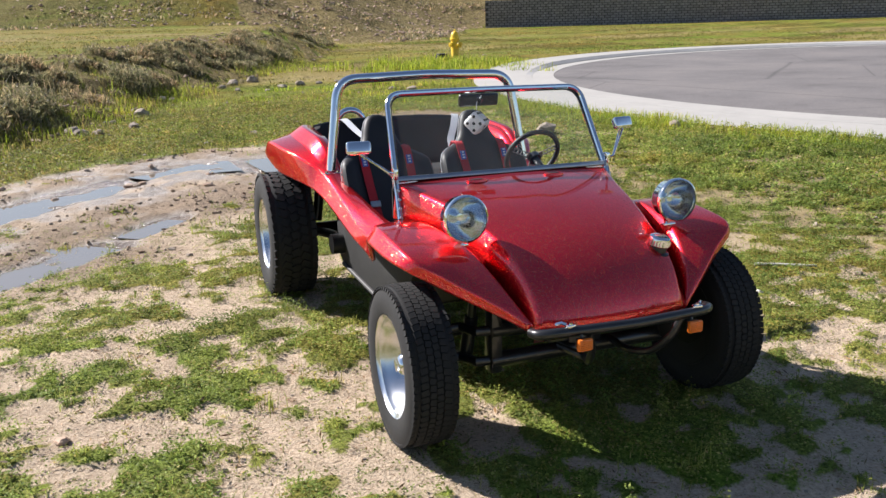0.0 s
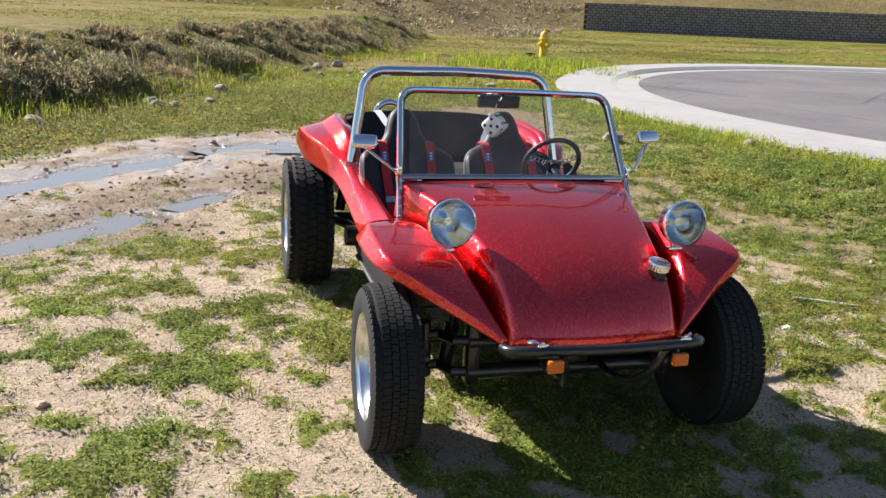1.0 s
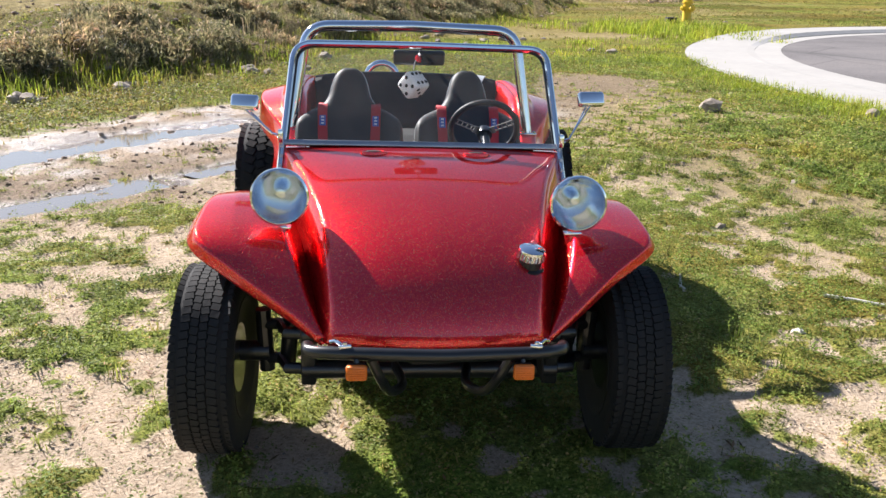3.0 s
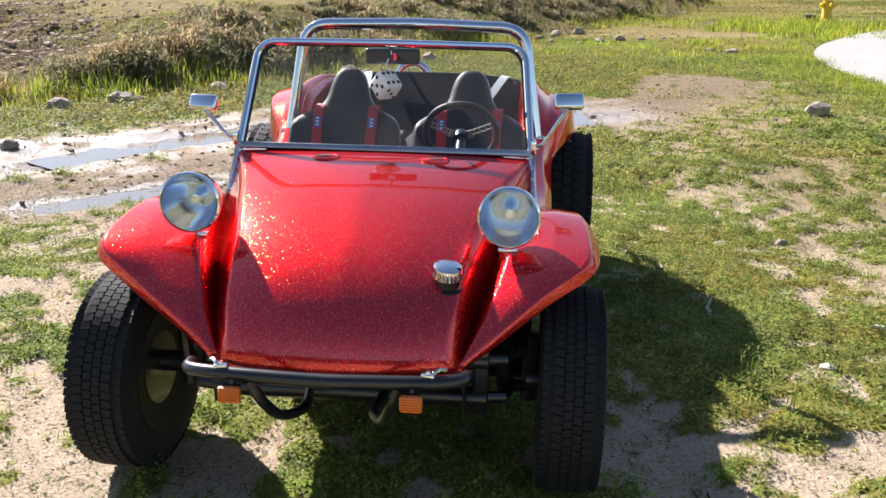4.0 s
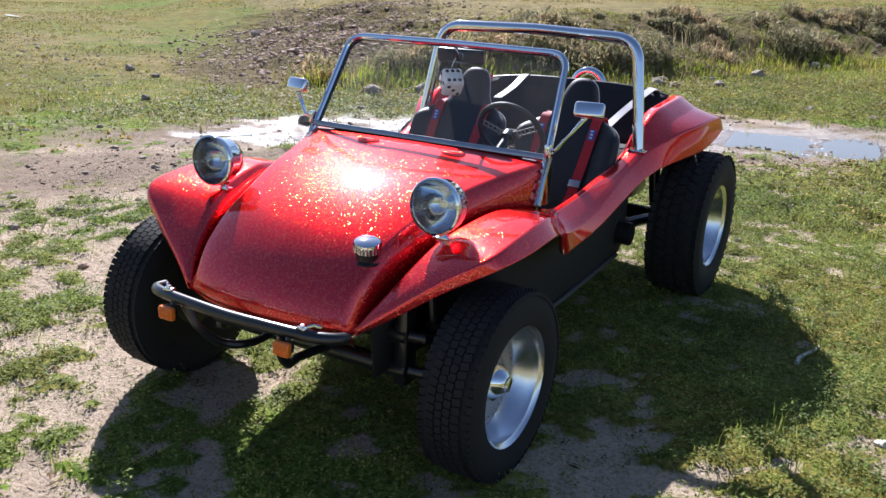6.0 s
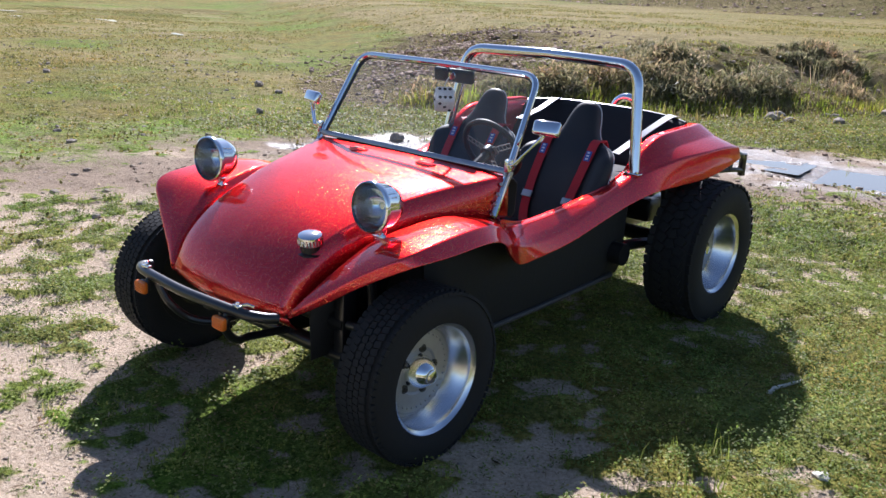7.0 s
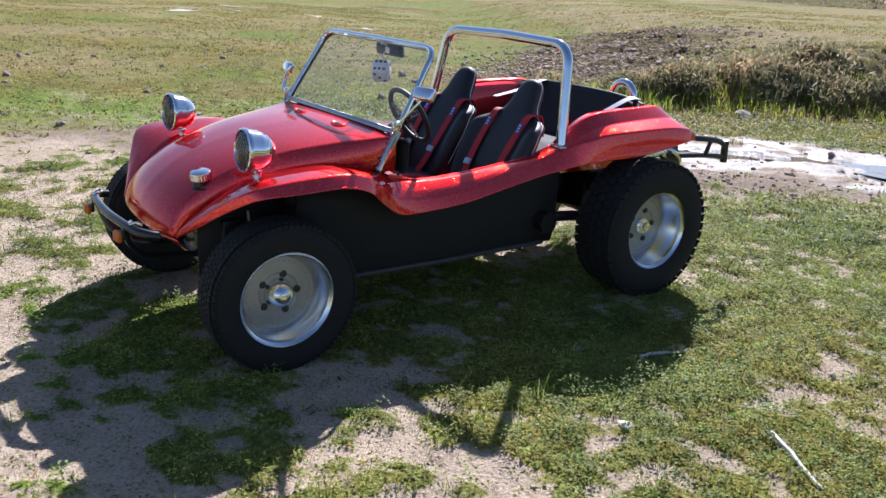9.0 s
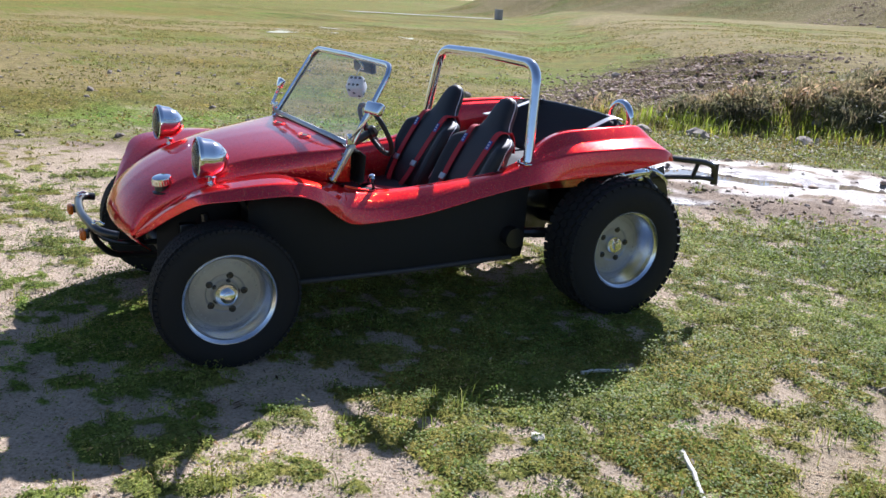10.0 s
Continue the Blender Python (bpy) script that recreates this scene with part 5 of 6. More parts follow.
for line in ([(0.44, 2.30, 0.985), (0.425, 2.235, 0.992), (0.37, 2.13, 0.925), (0.318, 2.05, 0.858), (0.29, 1.93, 0.80)], [(-0.33, 2.30, 0.99), (-0.318, 2.235, 0.998), (-0.30, 2.05, 0.95), (-0.285, 1.84, 0.915)]):
    bm = bmesh.new()
    ribbon(bm, catmull(line, 14), 0.044, 0.003, (0, -0.5, 1))
    part("harness_tail", bm, SILVER, buggy, "silver-grey harness webbing over the rear cover")


def steering():
    m = pose(0.272, 0.855, 0.930, -62, 0, 0)
    bm = bmesh.new()
    tube(bm, [m @ Vector((0.140 * math.cos(a), 0.140 * math.sin(a), 0)) for a in np.linspace(0, 2 * math.pi, 40, endpoint=False)], 0.0125, 12, closed=True)
    ob = part("steering_wheel", bm, VINYL, buggy, "black steering wheel with drilled steel spokes")
    for a in (-20, 200, 90):
        bm = bmesh.new()
        for k in (0.045, 0.066, 0.087, 0.108, 0.124):
            block(bm, (0.018, 0.005, 0.003), m @ pose(0, 0, -0.02, 0, 0, a) @ pose(k, -0.011, 0.016 * k / 0.12), 0)
            block(bm, (0.018, 0.005, 0.003), m @ pose(0, 0, -0.02, 0, 0, a) @ pose(k, 0.011, 0.016 * k / 0.12), 0)
            block(bm, (0.005, 0.026, 0.003), m @ pose(0, 0, -0.02, 0, 0, a) @ pose(k + 0.0125, 0, 0.016 * k / 0.12), 0)
        block(bm, (0.025, 0.034, 0.004), m @ pose(0, 0, -0.02, 0, 0, a) @ pose(0.035, 0, 0.002), 0)
        part("spoke", bm, WORN, ob)
    bm = bmesh.new()
    turned(bm, [(0.0, 0.012), (0.025, 0.010), (0.032, 0.0), (0.032, -0.03), (0.0, -0.03)], 24, m @ pose(0, 0, -0.012))
    tube(bm, [m @ Vector((0, 0, -0.03)), m @ Vector((0, 0, -0.30))], 0.02, 12)
    part("horn_boss", bm, BLACK, ob)
    bm = bmesh.new()
    tube(bm, catmull([(0.0, 1.02, 0.33), (0.0, 1.00, 0.46), (0.01, 0.97, 0.60)], 10), 0.008, 10)
    turned(bm, [(0.0, 0.025), (0.018, 0.016), (0.024, 0.0), (0.016, -0.02), (0.006, -0.026)], 18, pose(0.01, 0.965, 0.62))
    part("gear_lever", bm, CHROME, buggy, "chrome gear lever")
    bm = bmesh.new()
    tube(bm, catmull([(0.06, 1.20, 0.36), (0.06, 1.10, 0.42), (0.06, 1.0, 0.46), (0.06, 0.95, 0.47)], 10), 0.010, 10)
    part("hand_brake", bm, CHROME, buggy)
    for x in (0.20, 0.28, 0.36):
        bm = bmesh.new()
        tube(bm, [(x, 0.62, 0.33), (x, 0.56, 0.46)], 0.008, 8)
        block(bm, (0.05, 0.012, 0.06), pose(x, 0.56, 0.47, 30, 0, 0), 0.004)
        part("pedal", bm, STEEL, buggy)


steering()

# ---- plush die on a cord from the mirror ----
die = thing("hanging_die", "white plush die with black dots hanging from the mirror", "plush die", at=pose(-0.008, 0.872, 1.108))
c20, s20, half = math.cos(radians(20)), math.sin(radians(20)), math.sqrt(0.5)
view = Vector((-0.41, -0.912, 0.0)).normalized()
across = Vector((0, 0, 1)).cross(view)
five, e = view * c20 - across * s20, view * s20 + across * c20
three, six = (e - Vector((0, 0, 1))) * half, (e + Vector((0, 0, 1))) * half
m = Matrix((three, -five, six)).transposed().to_4x4()
bm = bmesh.new()
block(bm, (0.088, 0.088, 0.088), m, 0.016, 3)
cube = part("cube", bm, PLUSH, die)
SPOTS = {1: [(0, 0)], 2: [(-1, -1), (1, 1)], 3: [(-1, -1), (0, 0), (1, 1)], 4: [(-1, -1), (1, 1), (-1, 1), (1, -1)], 5: [(-1, -1), (1, 1), (-1, 1), (1, -1), (0, 0)], 6: [(-1, -1), (-1, 0), (-1, 1), (1, -1), (1, 0), (1, 1)]}
for turn, n in (((0, 0, 0), 6), ((180, 0, 0), 1), ((90, 0, 0), 5), ((-90, 0, 0), 2), ((0, 90, 0), 3), ((0, -90, 0), 4)):
    for u, v in SPOTS[n]:
        bm = bmesh.new()
        turned(bm, [(0.0, 0.0462), (0.007, 0.0456), (0.0085, 0.043)], 14, m @ pose(0, 0, 0, *turn) @ pose(u * 0.023, v * 0.023, 0))
        part("spot", bm, INK, cube)
bm = bmesh.new()
tube(bm, catmull([(0, 0, 0.062), (0.004, 0.01, 0.085), (0.012, 0.022, 0.108), (0.003, 0.026, 0.135)], 12), 0.0025, 6)
part("cord", bm, PALE, die)


# ---- puddles ----
for line, half in PUDDLES:
    wide = half * 2.2
    rows = []
    pts = catmull(line, 24)
    for i, q in enumerate(pts):
        d = pts[min(i + 1, 23)] - pts[max(i - 1, 0)]
        n = np.array((-d[1], d[0])) / np.hypot(*d)
        rows.append([(q[0] + n[0] * k * wide, q[1] + n[1] * k * wide) for k in np.linspace(-1, 1, 7)])
    level = float(np.mean(land(pts[:, 0], pts[:, 1]))) + 0.018
    bm = bmesh.new()
    sheet(bm, [[(x, y, level) for x, y in r] for r in rows])
    ob = tagged(part("puddle", bm, WATER), "shallow muddy rain puddle in a wheel rut", "puddle", "puddles in the track", "structure")


for line, half in FAR_PUDDLES:
    pts = catmull(line, 24)
    bm, rows = bmesh.new(), []
    level = float(np.max(land(pts[:, 0], pts[:, 1]))) + 0.012
    for i, q in enumerate(pts):
        k = math.sin(math.pi * i / 23) ** 0.6
        d = pts[min(i + 1, 23)] - pts[max(i - 1, 0)]
        n = np.array((-d[1], d[0])) / np.hypot(*d)
        lo, hi = (half * k * (0.25 + 1.6 * float(value_noise(q[0] * 1.0, q[1], 0.7, seed))) for seed in (11, 12))
        rows.append([(q[0] - n[0] * lo, q[1] - n[1] * lo, level), (q[0], q[1], level), (q[0] + n[0] * hi, q[1] + n[1] * hi, level)])
    sheet(bm, rows)
    tagged(part("puddle", bm, WATER), "shallow rain puddle far out on the field", "puddle", "puddles on the field", "structure")


# ---- stones, sticks and small things on the ground ----
def stone(x, y, size, label="grey field stone lying on the ground", flat=0.7, mat=ROCK):
    bm = bmesh.new()
    bmesh.ops.create_icosphere(bm, subdivisions=2, radius=size / 2)
    seed = Vector((x * 3.1, y * 2.7, size * 40))
    for v in bm.verts:
        n = noise.noise(v.co * (2.2 / size) + seed) * 0.42 + noise.noise(v.co * (5 / size) + seed) * 0.22
        v.co *= 1 + n
        v.co.z *= flat
        v.co.x *= 1.15
    ob = part("stone", bm, mat, None, label, 18)
    ob.location = (x, y, float(land(x, y)) + size * flat * 0.22)
    ob.rotation_euler = (0, 0, x * 7.3 + y * 3.1)
    return tagged(ob, "", "stone", "stones on the field")


STONES = [(-1.22, 11.4, 0.32), (3.86, 7.26, 0.30), (5.68, 6.9, 0.20), (-4.03, 4.86, 0.17), (-11.0, 11.9, 0.34),
          (4.85, 15.3, 0.42), (4.5, 15.6, 0.28), (0.35, 9.6, 0.22), (2.5, 18.0, 0.40), (3.0, 18.3, 0.34), (3.5, 18.4, 0.28), (2.0, 17.2, 0.26), (4.1, 18.9, 0.24), (1.6, 19.8, 0.45), (2.2, 20.4, 0.5),
          (-3.4, 9.1, 0.28), (-9.2, 7.0, 0.18), (-8.2, 6.6, 0.13), (-0.4, 9.0, 0.13), (1.11, 9.27, 0.24), (-6.5, 4.9, 0.14), (-10.2, 0.8, 0.14), (-7.9, 2.1, 0.10), (-12.5, 5.0, 0.14), (7.9, 27.2, 0.3), (12.4, 27.9, 0.25)]
for x, y, s in STONES:
    stone(x, y, s * (0.8 if y < 9 else 0.58), flat=0.95 if y < 9 else 0.6 + 0.2 * math.sin(9 * x))
stone(1.82, 0.876, 0.062, "whitish stone lying among green weeds", 0.6, CHALK)
stone(-2.02, 0.50, 0.055, "small dark stone on bare soil", 0.6, RUBBLE)
rng = np.random.default_rng(5)
for k in range(46):
    x, y = rng.uniform(-16, -4), rng.uniform(-2, 9)
    if y < 6.2 or x < -9.5 and y < -0.62 * x:
        stone(x, y, float(rng.uniform(0.04, 0.10)), "small stone among the weeds")
for k in range(22):
    x, y = rng.uniform(-3.8, 0.5), rng.uniform(4.6, 8.4)
    stone(x, y, float(rng.uniform(0.04, 0.10)), "dark clod beside the puddles", 0.6, RUBBLE)
for k in range(26):
    # stones along the foot of the bank
    i = rng.integers(1, 7)
    (ax, ay), (bx, by) = BANK_NEAR[i], BANK_NEAR[i + 1]
    t = rng.uniform()
    stone(ax + (bx - ax) * t + rng.normal(0, 0.35), ay + (by - ay) * t + rng.normal(0, 0.35), float(rng.uniform(0.08, 0.26)), "weathered stone at the foot of the bank")


def stick(a, b, r, label):
    bm = bmesh.new()
    p, q = Vector((*a, float(land(*a)) + 0.02)), Vector((*b, float(land(*b)) + 0.02))
    pts = [p.lerp(q, k) + Vector((noise.noise(Vector((k * 4, a[0], 0))) * 0.02, noise.noise(Vector((k * 4, a[1], 5))) * 0.02, 0)) for k in np.linspace(0, 1, 9)]
    tube(bm, pts, [r * (1 - 0.4 * k) for k in np.linspace(0, 1, 9)], 8)
    tagged(part("stick", bm, WOOD), label, "stick", "sticks")


stick((2.16, 1.29), (2.50, 1.10), 0.011, "pale bleached stick lying on the weeds")
stick((1.43, 1.37), (1.50, 1.61), 0.010, "pale stick lying in the grass")


def rubble(name, label, count, place, lo, hi, mat):
    """Loose stones too many to count, each a small uneven lump, in one mesh."""
    t = (1 + 5 ** 0.5) / 2
    ico = np.array([(-1, t, 0), (1, t, 0), (-1, -t, 0), (1, -t, 0), (0, -1, t), (0, 1, t), (0, -1, -t), (0, 1, -t), (t, 0, -1), (t, 0, 1), (-t, 0, -1), (-t, 0, 1)]) / 1.9
    tri = np.array([(0, 11, 5), (0, 5, 1), (0, 1, 7), (0, 7, 10), (0, 10, 11), (1, 5, 9), (5, 11, 4), (11, 10, 2), (10, 7, 6), (7, 1, 8), (3, 9, 4), (3, 4, 2), (3, 2, 6), (3, 6, 8), (3, 8, 9), (4, 9, 5), (2, 4, 11), (6, 2, 10), (8, 6, 7), (9, 8, 1)])
    x, y = place(count)
    n = len(x)
    s = lo * (hi / lo) ** (rng.uniform(0, 1, n) ** 2.2)
    v = ico[None] * (1 + rng.uniform(-0.35, 0.35, (n, 12, 1)))
    v = v * s[:, None, None] * np.stack([rng.uniform(0.7, 1.3, n), rng.uniform(0.7, 1.3, n), rng.uniform(0.45, 0.8, n)], -1)[:, None] * 0.5
    v = v + np.stack([x, y, land(x, y) + s * 0.12], -1)[:, None]
    f = tri[None] + (np.arange(n) * 12)[:, None, None]
    return tagged(bulk(name, v.reshape(-1, 3), f.reshape(-1, 3), mat, 25), label, "rubble", kind="stuff")


def on_pile(n):
    k = rng.uniform(0, 1, n) * 2
    i = np.minimum(k.astype(int), 1)
    p, q = np.array(HEAP)[i], np.array(HEAP)[i + 1]
    m = p + (q - p) * (k - i)[:, None] + rng.normal(0, 1.25, (n, 2))
    keep = inside(m[:, 0], m[:, 1], BANK_LOOP)
    return m[keep, 0], m[keep, 1]


def on_track(n):
    x, y = rng.uniform(-5, 3, n), rng.uniform(1.5, 9, n)
    kinds = covers(x, y)
    keep = (kinds[4] > 0.3) & (kinds[1] < 0.6) & (fbm(x, y, 0.5, 97, 3) > 0.42)
    return x[keep], y[keep]


def on_flank(n):
    x, y = rng.uniform(-14, 12, n), rng.uniform(6, 42, n)
    near = np.minimum(away(x, y, BANK_NEAR), away(x, y, BANK_FAR) * 0.6)
    keep = inside(x, y, BANK_LOOP) & (near < 4.5) & (fbm(x, y, 1.3, 95, 3) > 0.44)
    return x[keep], y[keep]


def on_field(n):
    x, y = rng.uniform(-26, 9, n), rng.uniform(-6, 16, n)
    keep = ~inside(x, y, BANK_LOOP) & (np.hypot(x, y - 1) > 2.2) & (np.hypot(x - ROAD_C[0], y - ROAD_C[1]) > ROAD_OUT)
    return x[keep], y[keep]


def on_near(n):
    x, y = rng.uniform(-4.5, 4.2, n), rng.uniform(-3, 5, n)
    keep = (np.hypot(x, y - 1) > 0.9) & (covers(x, y)[0] < 0.5)
    return x[keep], y[keep]


def on_hill(n):
    x, y = rng.uniform(-50, 34, n), rng.uniform(44, 84, n)
    keep = inside(x, y, HILL_LOOP) & (away(x, y, HILL_FOOT) < 22) & (covers(x, y)[2] > 0.4)
    return x[keep], y[keep]


rubble("rubble_heap", "red-brown stony rubble spilling over the end of the bank", 6500, on_pile, 0.02, 0.11, RUBBLE)
rubble("bank_gravel", "small brown stones on the bare soil of the bank", 26000, on_flank, 0.02, 0.11, RUBBLE)
rubble("field_gravel", "scattered small stones on the field", 9000, on_field, 0.012, 0.075, ROCK)
rubble("grit", "fine grit on the bare sandy soil", 16000, on_near, 0.004, 0.018, ROCK)
rubble("mud_clods", "small brown clods of mud along the wet track", 9000, on_track, 0.008, 0.05, CLOD)
rubble("hill_rubble", "rocks strewn over the far slope", 17000, on_hill, 0.06, 0.34, RUBBLE)


# ---- plants ----
def blades(name, label, x, y, tall, wide, lean, mat, segments=2):
    """Grass blades: thin tapering strips that bend over, one mesh."""
    n = len(x)
    tall = tall * rng.uniform(0.5, 1.25, n)
    a, l = rng.uniform(0, 2 * math.pi, n), lean * rng.uniform(0.1, 1.0, n)
    side = np.stack([-np.sin(a), np.cos(a), np.zeros(n)], -1) * (wide * rng.uniform(0.6, 1.3, n))[:, None] / 2
    out = np.stack([np.cos(a), np.sin(a), np.zeros(n)], -1)
    foot = np.stack([x, y, land(x, y) - 0.004], -1)
    mid = foot + out * (tall * l * 0.35)[:, None] + np.array((0, 0, 1)) * (tall * 0.6)[:, None]
    tip = foot + out * (tall * l)[:, None] + np.array((0, 0, 1)) * (tall * (1 - 0.35 * l))[:, None]
    v = np.stack([foot - side, foot + side, mid + side * 0.8, mid - side * 0.8, tip], 1)
    base = (np.arange(n) * 5)[:, None]
    f = np.concatenate([base + np.array([[0, 1, 2]]), base + np.array([[0, 2, 3]]), base + np.array([[3, 2, 4]])], 0)
    return tagged(bulk(name, v.reshape(-1, 3), f, mat, 0), label, "grass", kind="stuff")


def leaves(name, label, x, y, high, size, mat, category="weeds"):
    """Small leaves lying every way over the ground up to that height, one mesh."""
    n = len(x)
    s = size * rng.uniform(0.6, 1.4, n)
    u = rng.normal(0, 1, (n, 3)) * (1, 1, 0.35)
    u /= np.linalg.norm(u, axis=1)[:, None]
    w = np.cross(u, rng.normal(0, 1, (n, 3)) * 0.4 + (0, 0, 1.0))
    w /= np.linalg.norm(w, axis=1)[:, None]
    thick = covers(x, y)[0]
    hummock = 0.35 + 1.5 * smooth(0.40, 0.72, fbm(x, y, max(0.10, size * 5), 101, 2))
    c = np.stack([x, y, land(x, y) + 0.012 * thick + high * hummock * (0.25 + 0.9 * thick) * rng.uniform(0.05, 1, n)], -1)
    v = np.stack([c - u * s[:, None] * 0.5, c + w * s[:, None] * 0.28, c + u * s[:, None] * 0.5, c - w * s[:, None] * 0.28], 1)
    f = (np.arange(n) * 4)[:, None] + np.arange(4)[None]
    return tagged(bulk(name, v.reshape(-1, 3), f, mat, 0), label, category, kind="stuff")


def scatter(n, x0, x1, y0, y1, least=0.45, clump=0.05):
    """Places where weeds grow, in little clumps."""
    cx, cy = rng.uniform(x0, x1, n // 6), rng.uniform(y0, y1, n // 6)
    c = covers(cx, cy)[0]
    keep = c > rng.uniform(least * 0.6, least * 1.4, len(c))
    cx, cy = np.repeat(cx[keep], 6), np.repeat(cy[keep], 6)
    x, y = cx + rng.normal(0, clump, len(cx)), cy + rng.normal(0, clump, len(cy))
    ok = np.ones(len(x), bool)
    for tx, ty in TYRES:
        ok &= np.hypot((x - tx) / 0.13, (y - ty) / 0.14) > 1
    ok &= np.hypot(x - ROAD_C[0], y - ROAD_C[1]) > ROAD_OUT + 0.05
    return x[ok], y[ok]


x, y = scatter(640000, -3.6, 4.4, -2.4, 4.8, 0.5, 0.018)
leaves("ground_weeds", "low green clover-like weeds in patches on sandy soil", x, y, 0.042, 0.0140, WEED)
x, y = scatter(220000, -6.5, 8.5, 3.8, 14, 0.55, 0.05)
half = rng.uniform(0, 1, len(x)) < 0.25 + 0.75 * smooth(1.0, 4.0, x)
leaves("field_weeds", "low olive weeds over the field behind the buggy", x[~half], y[~half], 0.05, 0.032, DRAB)
leaves("field_weeds", "low green weeds over the field behind the buggy", x[half], y[half], 0.05, 0.032, WEED)
x, y = scatter(260000, 3.4, 9.5, -3, 6.5, 0.5, 0.035)
leaves("field_weeds", "low weeds over the field towards the kerb", x, y, 0.055, 0.030, WEED)
x, y = scatter(90000, -16, -2.5, -6, 9, 0.7, 0.08)
leaves("field_weeds", "low olive weeds over the open field", x, y, 0.05, 0.036, DRAB)
x, y = rng.uniform(-3.4, 4.0, 12000), rng.uniform(-2.2, 4.6, 12000)
ok = covers(x, y)[0] < 0.4
x, y = np.repeat(x[ok], 7), np.repeat(y[ok], 7)
leaves("sprouts", "tiny weed sprouts on the bare soil", x + rng.normal(0, 0.014, len(x)), y + rng.normal(0, 0.014, len(y)), 0.016, 0.011, WEED)
x, y = scatter(50000, -3.6, 4.4, -2.4, 4.8, 0.55, 0.03)
blades("short_grass", "short thin grass among the weeds", x, y, 0.06, 0.004, 0.8, BLADE)
x, y = scatter(60000, -8, 9, 3.5, 16, 0.55, 0.08)
blades("field_grass", "short grass over the field", x, y, 0.07, 0.010, 0.8, BLADE)
x, y = scatter(30000, 3.4, 9.5, -4, 5.5, 0.5, 0.06)
blades("field_grass", "short grass over the field towards the kerb", x, y, 0.07, 0.008, 0.8, BLADE)


def litter(name, label, x, y, size, mat):
    """Dry straws and leaf scraps lying flat, one mesh."""
    n = len(x)
    a = rng.uniform(0, 2 * math.pi, n)
    s = size * rng.uniform(0.4, 1.6, n)
    u = np.stack([np.cos(a), np.sin(a), rng.uniform(-0.25, 0.25, n)], -1) * s[:, None] / 2
    w = np.stack([-np.sin(a), np.cos(a), rng.uniform(-0.3, 0.3, n)], -1) * (s * rng.uniform(0.10, 0.28, n))[:, None] / 2
    c = np.stack([x, y, land(x, y) + 0.007 + 0.016 * covers(x, y)[0] + 0.004 * rng.uniform(0, 1, n)], -1)
    v = np.stack([c - u, c + w, c + u, c - w], 1)
    f = (np.arange(n) * 4)[:, None] + np.arange(4)[None]
    return tagged(bulk(name, v.reshape(-1, 3), f, mat, 0), label, "litter", kind="stuff")


x, y = rng.uniform(-3.8, 4.6, 46000), rng.uniform(-2.6, 5.2, 46000)
ok = rng.uniform(0, 1, 46000) > covers(x, y)[0]
litter("dry_litter", "dry straws and leaf scraps on the soil", x[ok], y[ok], 0.016, STRAW)
x, y = rng.uniform(-9, 9.5, 30000), rng.uniform(-5, 15, 30000)
ok = (np.hypot(x - ROAD_C[0], y - ROAD_C[1]) > ROAD_OUT + 0.05) & (covers(x, y)[1] < 0.2)
litter("dry_litter", "dry straws and scraps over the field", x[ok], y[ok], 0.035, STRAW)


def far_tufts(name, label, n, x0, x1, y0, y1, on_bank, tall, wide):
    """Low dry tufts, four blades each, thinning with distance."""
    x, y = rng.uniform(x0, x1, n), rng.uniform(y0, y1, n)
    keep = (inside(x, y, BANK_LOOP) == on_bank) & (fbm(x, y, 2.4, 87, 4) > 0.47) & (np.hypot(x, y - 1) > 5)
    keep &= (np.hypot(x - ROAD_C[0], y - ROAD_C[1]) > ROAD_OUT + 0.1) & (covers(x, y)[1] < 0.1)
    x, y = np.repeat(x[keep], 4), np.repeat(y[keep], 4)
    blades(name, label, x + rng.normal(0, 0.05, len(x)), y + rng.normal(0, 0.05, len(x)), tall, wide, 0.9, DRAB)


far_tufts("plateau_tufts", "low olive and dry tufts on top of the bank", 26000, -45, 8, 8, 50, True, 0.05, 0.030)
far_tufts("open_field_tufts", "low olive and dry tufts over the open field", 26000, -48, -3, -8, 30, False, 0.045, 0.030)
far_tufts("back_field_tufts", "low olive and dry tufts before the far slope", 14000, -2, 40, 12, 58, False, 0.06, 0.030)


def clumps(places, per, spread, tall, wide, lean, mat, name, label):
    px = np.repeat([p[0] for p in places], per)
    py = np.repeat([p[1] for p in places], per)
    sc = np.repeat([p[2] if len(p) > 2 else 1.0 for p in places], per)
    x, y = px + rng.normal(0, 1, len(px)) * spread * sc, py + rng.normal(0, 1, len(py)) * spread * sc
    return blades(name, label, x, y, tall * sc, wide, lean, mat)


# single tufts by the buggy
clumps([(1.50, 0.66), (1.58, 0.52), (1.46, 0.78), (-1.20, 0.45), (1.42, 0.42), (1.72, -0.35), (0.2, -0.62), (2.35, 1.9), (-0.95, 2.3), (-0.9, 1.5)], 12, 0.035, 0.13, 0.0042, 0.6, BLADE, "tall_tufts", "single tall grass tufts standing by the buggy")
